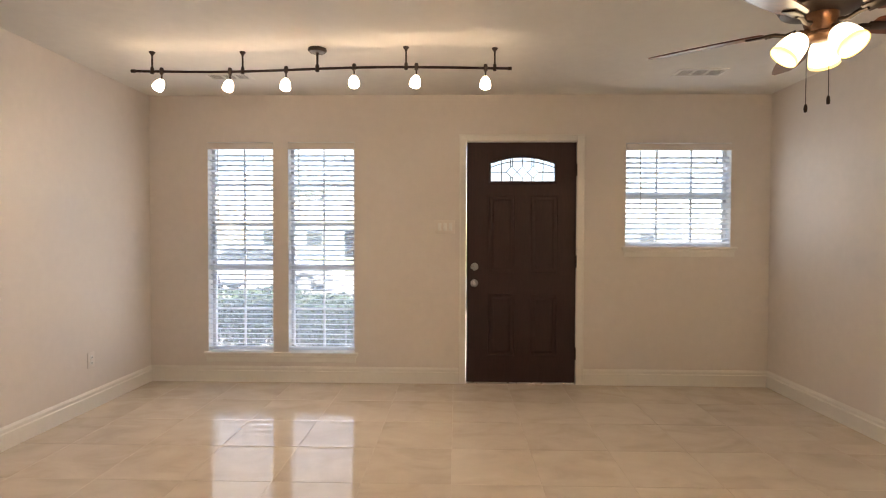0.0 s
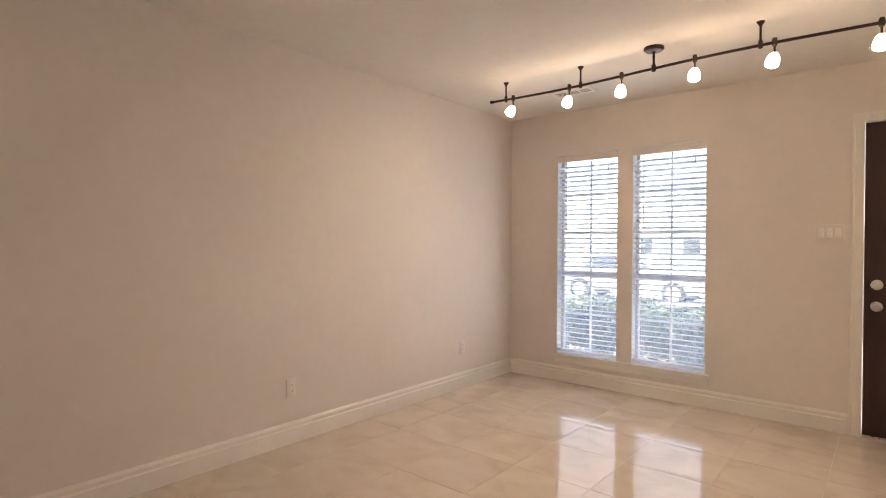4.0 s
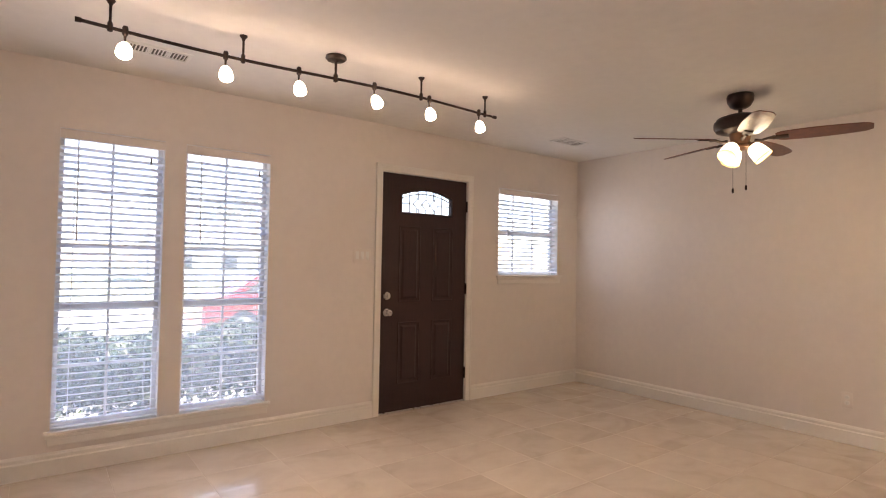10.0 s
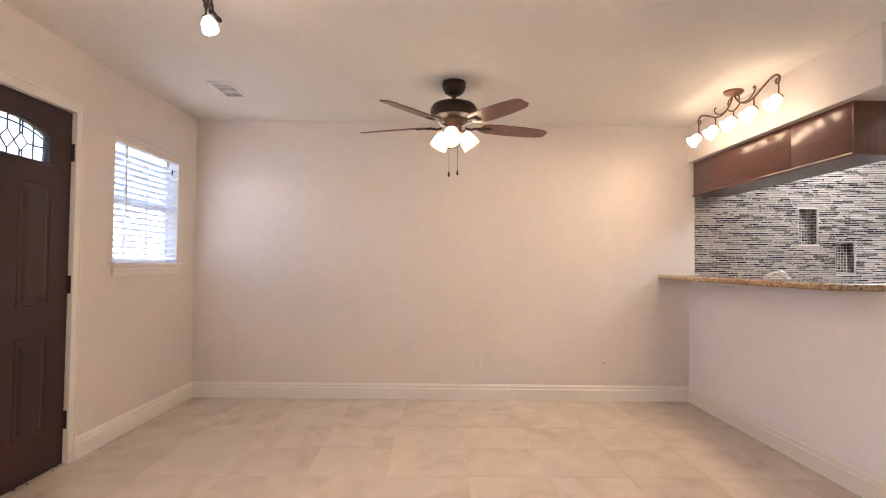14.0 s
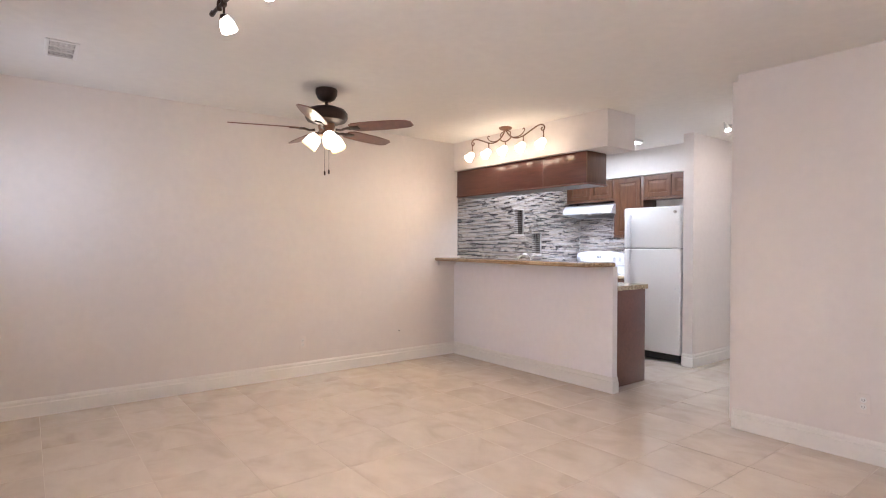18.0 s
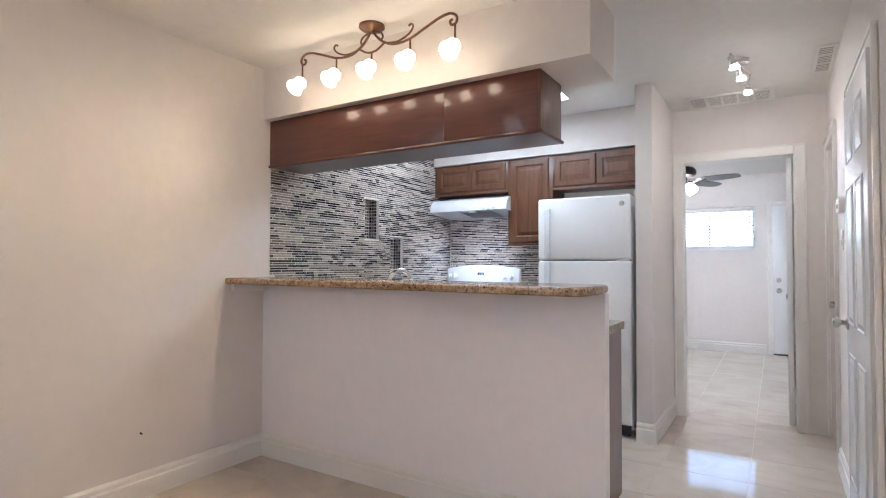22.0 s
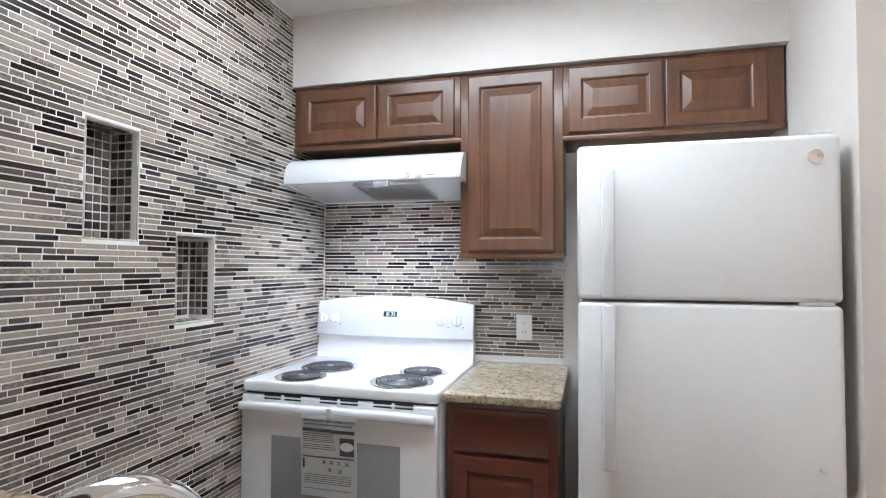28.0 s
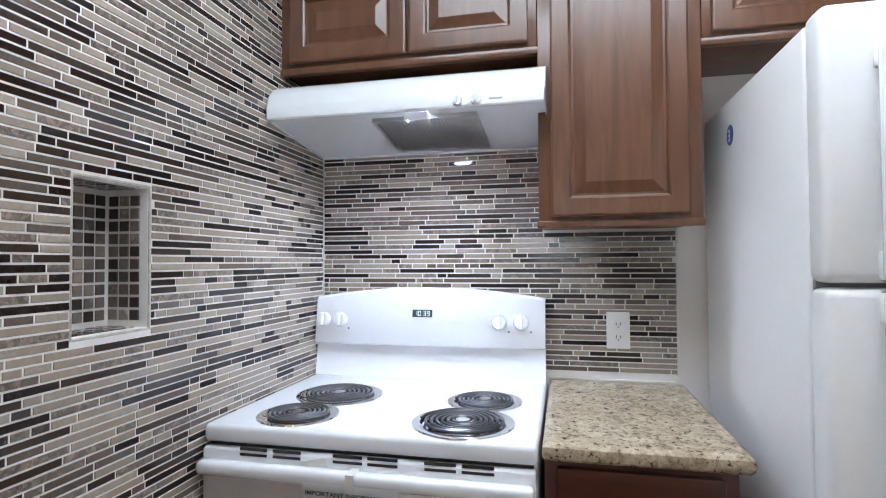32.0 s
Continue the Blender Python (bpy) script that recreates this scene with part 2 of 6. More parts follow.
PAINT = plain("wall_paint", (0.75, 0.695, 0.65), 0.62, vary=0.025, scale=1.2, grain=0.12, grain_scale=160)
WHITEWALL = plain("half_wall_paint", (0.85, 0.815, 0.82), 0.55, vary=0.02, scale=1.2, grain=0.12, grain_scale=160)
CEIL = plain("ceiling_paint", (0.78, 0.76, 0.72), 0.8, vary=0.03, scale=1.0, grain=0.3, grain_scale=120)
TRIM = plain("trim_paint", (0.80, 0.77, 0.72), 0.35, vary=0.02)
DOORWHITE = plain("white_door_paint", (0.80, 0.80, 0.79), 0.25, vary=0.02)
DOORBROWN = wood("dark_door_stain", (0.022, 0.0060, 0.0050), (0.036, 0.0108, 0.0088), 0.58, (9, 9, 1), 9.0, 0.0)
CABWOOD = wood("cabinet_wood", (0.100, 0.038, 0.017), (0.176, 0.075, 0.035), 0.33, (7, 7, 0.8), 5.0, 0.35)
CABDARK = wood("bar_cabinet_wood", (0.100, 0.026, 0.015), (0.155, 0.044, 0.026), 0.40, (0.8, 7, 7), 5.0, 0.6, 0.15)
FANWOOD = wood("fan_blade_wood", (0.11, 0.028, 0.015), (0.21, 0.066, 0.033), 0.32, (3, 3, 3), 5.0, 0.45)
BRONZE = plain("oiled_bronze", (0.045, 0.030, 0.024), 0.38, 0.75, vary=0.2, scale=8)
RUST = plain("rubbed_bronze", (0.17, 0.085, 0.05), 0.42, 0.6, vary=0.3, scale=20)
CHROME = plain("chrome", (0.82, 0.82, 0.83), 0.07, 1.0, vary=0.02)
NICKEL = plain("satin_nickel", (0.55, 0.53, 0.50), 0.28, 1.0, vary=0.05)
STEEL = plain("brushed_steel", (0.50, 0.50, 0.50), 0.3, 1.0, vary=0.08, scale=30)
ENAMEL = plain("white_enamel", (0.82, 0.83, 0.85), 0.16, vary=0.015, coat=0.3)
FRIDGE = plain("white_textured_steel", (0.86, 0.86, 0.85), 0.3, vary=0.015, grain=0.12, grain_scale=420)
PLATE = plain("almond_plate", (0.76, 0.705, 0.655), 0.4, vary=0.02)
PLASTIC = plain("white_plastic", (0.80, 0.79, 0.76), 0.35, vary=0.02)
VINYL = plain("white_vinyl", (0.80, 0.81, 0.83), 0.4, vary=0.02)
SLAT = plain("blind_slat", (0.82, 0.83, 0.85), 0.38, vary=0.02)
let_through = node(SLAT.node_tree, "ShaderNodeBsdfTranslucent", Color=(0.85, 0.88, 0.92, 1))
part_mix = node(SLAT.node_tree, "ShaderNodeMixShader", Fac=0.75)
SLAT.node_tree.links.new(SLAT.node_tree.nodes["Principled BSDF"].outputs["BSDF"], part_mix.inputs[1])
SLAT.node_tree.links.new(let_through.outputs["BSDF"], part_mix.inputs[2])
SLAT.node_tree.links.new(part_mix.outputs["Shader"], SLAT.node_tree.nodes["Material Output"].inputs["Surface"])
BLACK = plain("black_plastic", (0.02, 0.02, 0.02), 0.4)
COIL = plain("burner_coil", (0.15, 0.15, 0.16), 0.32, 0.7, vary=0.2, scale=40)
GREYGLASS = plain("grey_oven_glass", (0.30, 0.30, 0.31), 0.1, vary=0.03)
PAPER = plain("paper", (0.86, 0.855, 0.84), 0.7, vary=0.03)
INK = plain("ink", (0.05, 0.05, 0.05), 0.7)
GROUT = plain("grout", (0.76, 0.735, 0.70), 0.85, vary=0.06, scale=20)
FLOORGROUT = plain("floor_grout", (0.60, 0.53, 0.445), 0.8, vary=0.1, scale=10)
TILE = tile_floor("polished_floor_tile")
GRANITE = granite("brown_granite", [(0.10, 0.055, 0.030), (0.32, 0.205, 0.115), (0.50, 0.355, 0.215), (0.66, 0.52, 0.36)])
LAMINATE = granite("speckled_beige_granite", [(0.12, 0.09, 0.06), (0.36, 0.29, 0.20), (0.52, 0.44, 0.32), (0.64, 0.57, 0.45)], 0.16)
STRIP, STRIPS = mosaic("mosaic_strip", True), mosaic("mosaic_strips", False)
# pane glass with a pale translucent share that imitates the windows' glare veil
GLASS = glazing("veiled_glass")
veil = node(GLASS.node_tree, "ShaderNodeBsdfTranslucent", Color=(0.82, 0.90, 1.0, 1))
veiled = node(GLASS.node_tree, "ShaderNodeMixShader", Fac=0.11)
GLASS.node_tree.links.new(GLASS.node_tree.nodes["Principled BSDF"].outputs["BSDF"], veiled.inputs[1])
GLASS.node_tree.links.new(veil.outputs["BSDF"], veiled.inputs[2])
GLASS.node_tree.links.new(veiled.outputs["Shader"], GLASS.node_tree.nodes["Material Output"].inputs["Surface"])
LEADGLASS = glazing("textured_glass", (0.58, 0.66, 0.74), 0.2)
GREY = plain("grey_plastic", (0.36, 0.36, 0.36), 0.5)
BLUE = plain("blue_sticker", (0.03, 0.05, 0.30), 0.3)
DISPLAY = glow("clock_digits", (0.5, 0.9, 1.0), 0.35)


# ---- building helpers ----
def box(bm, lo, hi, bevel=0.0, seg=2, m=None):
    lo, hi = Vector(lo), Vector(hi)
    made = bmesh.ops.create_cube(bm, size=1.0, matrix=Matrix.LocRotScale((lo + hi) / 2, None, [abs(v) for v in (hi - lo)]))
    verts = made["verts"]
    if bevel:
        edges = list({e for v in verts for e in v.link_edges})
        got = bmesh.ops.bevel(bm, geom=edges, offset=bevel, segments=seg, affect="EDGES", profile=0.5)
        verts = list({v for f in got["faces"] for v in f.verts} | {v for v in verts if v.is_valid})
    if m:
        bmesh.ops.transform(bm, matrix=m, verts=verts)
    return bm


def cyl(bm, a, b, r0, r1=None, n=20):
    a, b = Vector(a), Vector(b)
    way = b - a
    m = Matrix.Translation((a + b) / 2) @ way.to_track_quat("Z", "Y").to_matrix().to_4x4()
    bmesh.ops.create_cone(bm, cap_ends=True, segments=n, radius1=r0, radius2=r0 if r1 is None else r1, depth=way.length, matrix=m)
    return bm


def ball(bm, c, r, n=16, squash=(1, 1, 1)):
    bmesh.ops.create_uvsphere(bm, u_segments=n, v_segments=max(6, n // 2), radius=1.0, matrix=Matrix.LocRotScale(c, None, [r * s for s in squash]))
    return bm


def lathe(bm, profile, n=24, m=None):
    """Spin (radius, height) pairs round z."""
    rings = []
    for r, z in profile:
        ring = []
        for k in range(n):
            a = 2 * math.pi * k / n
            co = Vector((r * math.cos(a), r * math.sin(a), z))
            ring.append(bm.verts.new(m @ co if m else co))
        rings.append(ring)
    for a, b in zip(rings, rings[1:]):
        for k in range(n):
            bm.faces.new((a[k], a[(k + 1) % n], b[(k + 1) % n], b[k]))
    for ring, flip in ((rings[0], True), (rings[-1], False)):
        bm.faces.new(ring[::-1] if flip else ring)
    return bm


def tube(bm, pts, r, n=10):
    """A round bar along points; r may be one radius or one for each point."""
    pts = [Vector(p) for p in pts]
    rings, side = [], None
    for k, p in enumerate(pts):
        way = (pts[min(k + 1, len(pts) - 1)] - pts[max(k - 1, 0)]).normalized()
        if side is None:
            side = way.orthogonal().normalized()
        side = (side - way * side.dot(way)).normalized()
        up = way.cross(side)
        rad = r[k] if isinstance(r, (list, tuple)) else r
        rings.append([bm.verts.new(p + rad * (math.cos(2 * math.pi * q / n) * side + math.sin(2 * math.pi * q / n) * up)) for q in range(n)])
    for a, b in zip(rings, rings[1:]):
        for q in range(n):
            bm.faces.new((a[q], a[(q + 1) % n], b[(q + 1) % n], b[q]))
    bm.faces.new(rings[0][::-1])
    bm.faces.new(rings[-1])
    return bm


def prism(bm, outline, z0, z1, m=None):
    """An outline of (x, y) pairs raised from z0 to z1."""
    low = [bm.verts.new((m or Matrix()) @ Vector((x, y, z0))) for x, y in outline]
    top = [bm.verts.new((m or Matrix()) @ Vector((x, y, z1))) for x, y in outline]
    bm.faces.new(low[::-1])
    bm.faces.new(top)
    for k in range(len(outline)):
        j = (k + 1) % len(outline)
        bm.faces.new((low[k], low[j], top[j], top[k]))
    return bm


def mesh_of(name, bm, material, smooth=True):
    bmesh.ops.recalc_face_normals(bm, faces=bm.faces)
    me = bpy.data.meshes.new(name)
    bm.to_mesh(me)
    bm.free()
    me.materials.append(material)
    if smooth:
        me.shade_smooth()
        me.set_sharp_from_angle(angle=radians(35))
    return me


def part(name, bm, material, parent, label="", smooth=True, at=None):
    """One mesh under a thing or under a part."""
    ob = new(name, mesh_of(name, bm, material, smooth))
    ob.parent = parent
    if at:
        ob.matrix_basis = at
    return tagged(ob, label)


def thing(name, label, category, at=(0, 0, 0), rz=0.0, group="", kind=""):
    ob = new(name)
    ob.empty_display_size = 0.1
    ob.matrix_world = pose(*at, 0, 0, rz)
    return tagged(ob, label, category, group, kind)


def solid(name, bm, material, label, category="", kind="structure", smooth=False):
    ob = new(name, mesh_of(name, bm, material, smooth))
    return tagged(ob, label, category, "", kind)


def B(*spans, bevel=0.0, seg=2):
    """A bmesh of boxes, each given as (x0, y0, z0, x1, y1, z1)."""
    bm = bmesh.new()
    for s in spans:
        box(bm, s[:3], s[3:], bevel, seg)
    return bm


# ---- plan ----
WX, EX, NY = -1.745, 3.49, 4.62         # west, east and north wall faces of the living room
PY, PX = 0.302, 0.302                   # living room's south wall face, and its end at the hall
CZ = 2.44                               # ceiling
SY = -2.074                             # kitchen's south wall face
BY = -2.13                              # hall's south wall face, with the bedroom door
BEDY = -5.90                            # bedroom's far wall
W1, W2, W3 = (-1.245, -0.680), (-0.553, 0.018), (2.296, 3.170)
WZ0, WZ1, W3Z0, W3Z1 = 0.255, 2.048, 1.170, 2.038
D0, D1, DZ = 0.968, 1.888, 2.045        # front door opening
HX = 0.40                              # hall's west wall face
K0, K1, KZ = 0.600, 1.342, 2.012         # bedroom door opening
FX0, FX1, FY = 1.423, 1.532, -1.275       # stub wall beside the refrigerator
BZ0, BZ1 = 1.078, 1.116                  # breakfast bar top
PW, PS, PN = 1.337, 0.172, 0.237       # half wall under the bar: west end, south and north faces
T = 0.14


def wall(name, spans, label, material=None):
    return solid(name, B(*spans), material or PAINT, label, "wall")


wall("wall_north", [(WX - T, NY, 0, W1[0], NY + T, CZ), (W1[0], NY, 0, W1[1], NY + T, WZ0), (W1[0], NY, WZ1, W1[1], NY + T, CZ), (W1[1], NY, 0, W2[0], NY + T, CZ),
     (W2[0], NY, 0, W2[1], NY + T, WZ0), (W2[0], NY, WZ1, W2[1], NY + T, CZ), (W2[1], NY, 0, D0 - 0.02, NY + T, CZ), (D0 - 0.02, NY, DZ + 0.02, D1 + 0.02, NY + T, CZ),
     (D1 + 0.02, NY, 0, W3[0], NY + T, CZ), (W3[0], NY, 0, W3[1], NY + T, W3Z0), (W3[0], NY, W3Z1, W3[1], NY + T, CZ), (W3[1], NY, 0, EX + T, NY + T, CZ)],
     "beige painted front wall with windows and entrance door")
wall("wall_west", [(WX - T, PY - T, 0, WX, NY, CZ)], "plain beige painted side wall")
wall("wall_south", [(WX, PY - T, 0, PX, PY, CZ)], "beige painted partition wall ending at the hall")
N1, N2 = (-0.922, -0.747, 1.400, 1.722), (-1.257, -1.077, 1.140, 1.430)   # niches in the mosaic wall: y0, y1, z0, z1
wall("wall_east", [(EX, -0.0, 0, EX + T, NY, CZ), (EX, SY - T, 0, EX + T, N2[0], CZ), (EX, N2[1], 0, EX + T, N1[0], CZ), (EX, N1[1], 0, EX + T, 0.0, CZ),
     (EX, N2[0], 0, EX + T, N2[1], N2[2]), (EX, N2[0], N2[3], EX + T, N2[1], CZ), (EX, N1[0], 0, EX + T, N1[1], N1[2]), (EX, N1[0], N1[3], EX + T, N1[1], CZ),
     (EX + 0.10, N2[0], N2[2], EX + T, N2[1], N2[3]), (EX + 0.10, N1[0], N1[2], EX + T, N1[1], N1[3])], "beige painted long side wall with two niches")
wall("wall_kitchen", [(FX1, SY - T, 0, EX, SY, CZ)], "white painted kitchen end wall")
wall("wall_fridge_side", [(FX0, BY, 0, FX1, FY, CZ)], "white painted stub wall beside the refrigerator")
wall("wall_hall_end", [(HX - T, BY - 0.12, 0, K0 - 0.02, BY, CZ), (K0 - 0.02, BY - 0.12, KZ + 0.02, K1 + 0.02, BY, CZ), (K1 + 0.02, BY - 0.12, 0, FX1, BY, CZ)], "white painted wall round the bedroom door")
wall("wall_hall_west", [(HX - T, BY, 0, HX, -2.08, CZ), (HX - T, -2.08, KZ, HX, -1.48, CZ), (HX - T, -1.48, 0, HX, -0.70, CZ), (HX - T, -0.70, KZ, HX, 0.06, CZ), (HX - T, 0.06, 0, HX, PY - T, CZ)],
     "white painted hall wall with two doors")
wall("wall_pony", [(PW, PS, 0, EX, PN, BZ0)], "white painted half wall under the breakfast bar", WHITEWALL)
wall("wall_bedroom_south", [(-1.4, BEDY - T, 0, 0.96, BEDY, 2.44), (0.96, BEDY - T, 0, 2.08, BEDY, 1.422), (0.96, BEDY - T, 2.0, 2.08, BEDY, 2.44), (2.08, BEDY - T, 0, 3.6, BEDY, 2.44)], "pale bedroom wall with a high window")
wall("wall_bedroom_west", [(-1.5, BEDY, 0, -1.4, BY - 0.12, 2.44)], "pale plain bedroom side wall")
wall("wall_bedroom_east", [(3.5, BEDY, 0, 3.6, BY - 0.12, 2.44)], "pale plain bedroom side wall")
wall("wall_bedroom_north", [(-1.4, BY - 0.12, 0, HX - T, BY, 2.44), (FX1, BY - 0.12, 0, 3.5, SY - T, 2.44)], "pale plain bedroom wall beside its door")
wall("wall_closet", [(-0.9, BY, 0, -0.8, PY - T, CZ)], "plain wall behind the hall doors")
ceiling = solid("ceiling", B((WX - T, PY - T, CZ, EX + T, NY + T, CZ + 0.1), (-1.0, BY - 0.12, CZ, EX + T, PY - T, CZ + 0.1), (-1.5, BEDY - T, 2.44, 3.6, BY - 0.12, 2.54)), CEIL, "white textured ceiling", "ceiling")
wall("soffit_bar", [(1.392, -0.159, 2.118, EX, 0.250, CZ)], "cream painted dropped soffit over the breakfast bar")
wall("soffit_kitchen", [(FX1, SY, 2.125, EX, -1.755, CZ)], "white painted soffit above the kitchen cabinets")
floor = solid("floor", B((WX - T, -6.2, -0.1, EX + T, NY + T, -0.0014)), FLOORGROUT, "tiled floor bed with grout joints", "floor")


# ---- trim, windows and doors ----
SKIRT = [(0, 0), (0.017, 0), (0.017, 0.092), (0.010, 0.099), (0.011, 0.118), (0.004, 0.132), (0, 0.134)]


def skirting(p, q, label="white painted moulded baseboard"):
    """A baseboard from p to q; the room lies to the left of that way."""
    p, q = Vector((*p, 0)), Vector((*q, 0))
    way = (q - p).normalized()
    out = Vector((-way.y, way.x, 0))
    bm = bmesh.new()
    a = [bm.verts.new(p + out * d + Vector((0, 0, z))) for d, z in SKIRT]
    b = [bm.verts.new(q + out * d + Vector((0, 0, z))) for d, z in SKIRT]
    for k in range(len(SKIRT)):
        j = (k + 1) % len(SKIRT)
        bm.faces.new((a[k], a[j], b[j], b[k]))
    bm.faces.new(a[::-1])
    bm.faces.new(b)
    return solid("baseboard", bm, TRIM, label, "baseboard")


E0 = 0.002
skirting((D0 - 0.068, NY - E0), (WX, NY - E0))
skirting((EX, NY - E0), (D1 + 0.068, NY - E0))
skirting((WX + E0, NY), (WX + E0, PY))
skirting((WX, PY + E0), (PX + 0.018, PY + E0))
skirting((PX + E0, PY + 0.018), (PX + E0, PY - T))
skirting((EX - E0, PN), (EX - E0, NY))
skirting((PW - 0.018, PN + E0), (EX, PN + E0))
skirting((PW - E0, PS), (PW - E0, PN + 0.018))
skirting((FX0 - 0.018, FY + E0), (FX1, FY + E0))
skirting((FX0 - E0, BY + 0.02), (FX0 - E0, FY + 0.018))
skirting((HX + E0, -0.70 - 0.07), (HX + E0, -1.48 + 0.07))
skirting((0.84, BEDY + E0), (3.5, BEDY + E0))
skirting((-1.4, BEDY + E0), (-0.07, BEDY + E0))


def casing(name, x0, x1, z1, y, side, w=0.062, label="white painted door casing"):
    """Flat trim with a bead round an opening in a wall along x; side is the way it faces."""
    bm = bmesh.new()
    a, b = (y, y + side * 0.016)
    for s in ((x0 - w, 0.0, x0, z1 + w), (x1, 0.0, x1 + w, z1 + w), (x0, z1, x1, z1 + w)):
        box(bm, (s[0], min(a, b), s[1]), (s[2], max(a, b), s[3]), 0.004)
    c = y + side * 0.021
    for s in ((x0 - w, 0.0, x0 - w + 0.014, z1 + w), (x1 + w - 0.014, 0.0, x1 + w, z1 + w), (x0 - w, z1 + w - 0.014, x1 + w, z1 + w)):
        box(bm, (s[0], min(a, c), s[1]), (s[2], max(a, c), s[3]), 0.003)
    return solid(name, bm, TRIM, label, "trim")


def window(name, x0, x1, z0, z1, y0, cols, rows, meet, label, away=1):
    """A single-hung window set back in its opening: frame, sashes with glazing bars, panes."""
    ob = thing(name, label, "window", ((x0 + x1) / 2, y0, z0), kind="structure")
    w, h, d = (x1 - x0) / 2, z1 - z0, 0.04 * away
    f = 0.028
    lo, hi = min(0, d), max(0, d)
    part("window_frame", B((-w, lo, 0, -w + f, hi, h), (w - f, lo, 0, w, hi, h), (-w + f, lo, 0, w - f, hi, f), (-w + f, lo, h - f, w - f, hi, h), bevel=0.003), VINYL, ob)
    if meet:
        part("meeting_rail", B((-w + f, lo - 0.006, meet - 0.018, w - f, hi - 0.004, meet + 0.018), bevel=0.003), VINYL, ob)
    bays = ((f, meet - 0.018), (meet + 0.018, h - f)) if meet else ((f, h - f),)
    for k in range(1, cols):
        x = -w + 2 * w * k / cols
        for a, b in bays:
            part("glazing_bar", B((x - 0.007, lo + 0.008, a, x + 0.007, hi - 0.010, b)), VINYL, ob)
    for z in rows:
        part("glazing_bar", B((-w + f, lo + 0.010, z - 0.007, w - f, hi - 0.012, z + 0.007)), VINYL, ob)
    for a, b in bays:
        pane = part("pane", B((-w + f, (lo + hi) / 2 - 0.002, a, w - f, (lo + hi) / 2 + 0.002, b)), GLASS, ob, smooth=False)
        pane.visible_shadow = False
    return ob


window("window_1", W1[0], W1[1], WZ0, WZ1, NY + 0.085, 2, (0.36, 1.10, 1.44), 0.72, "tall white vinyl window with glazing bars")
window("window_2", W2[0], W2[1], WZ0, WZ1, NY + 0.085, 2, (0.36, 1.10, 1.44), 0.72, "tall white vinyl window with glazing bars")
window("window_3", W3[0], W3[1], W3Z0, W3Z1, NY + 0.085, 3, (), 0.43, "small white vinyl window with glazing bars")


def sill(x0, x1, z):
    bm = B((x0, NY - 0.032, z - 0.022, x1, NY + 0.03, z), bevel=0.005)
    box(bm, (x0 + 0.018, NY - 0.016, z - 0.085), (x1 - 0.018, NY - 0.001, z - 0.022), 0.004)
    box(bm, (x0 + 0.010, NY - 0.022, z - 0.042), (x1 - 0.010, NY - 0.001, z - 0.022), 0.004)
    return solid("window_sill", bm, TRIM, "white painted window stool and apron", "sill")


sill(W1[0] - 0.03, W2[1] + 0.03, WZ0)
sill(W3[0] - 0.03, W3[1] + 0.045, W3Z0)


def reveal(x0, x1, z0, z1):
    """Thin white lining of a window's opening."""
    t, a, b = 0.003, NY + 0.002, NY + 0.084
    return solid("trim_window", B((x0, a, z0, x0 + t, b, z1), (x1 - t, a, z0, x1, b, z1), (x0 + t, a, z1 - t, x1 - t, b, z1)), VINYL, "white lining of a window opening", "trim")


reveal(*W1, WZ0, WZ1)
reveal(*W2, WZ0, WZ1)
reveal(*W3, W3Z0, W3Z1)


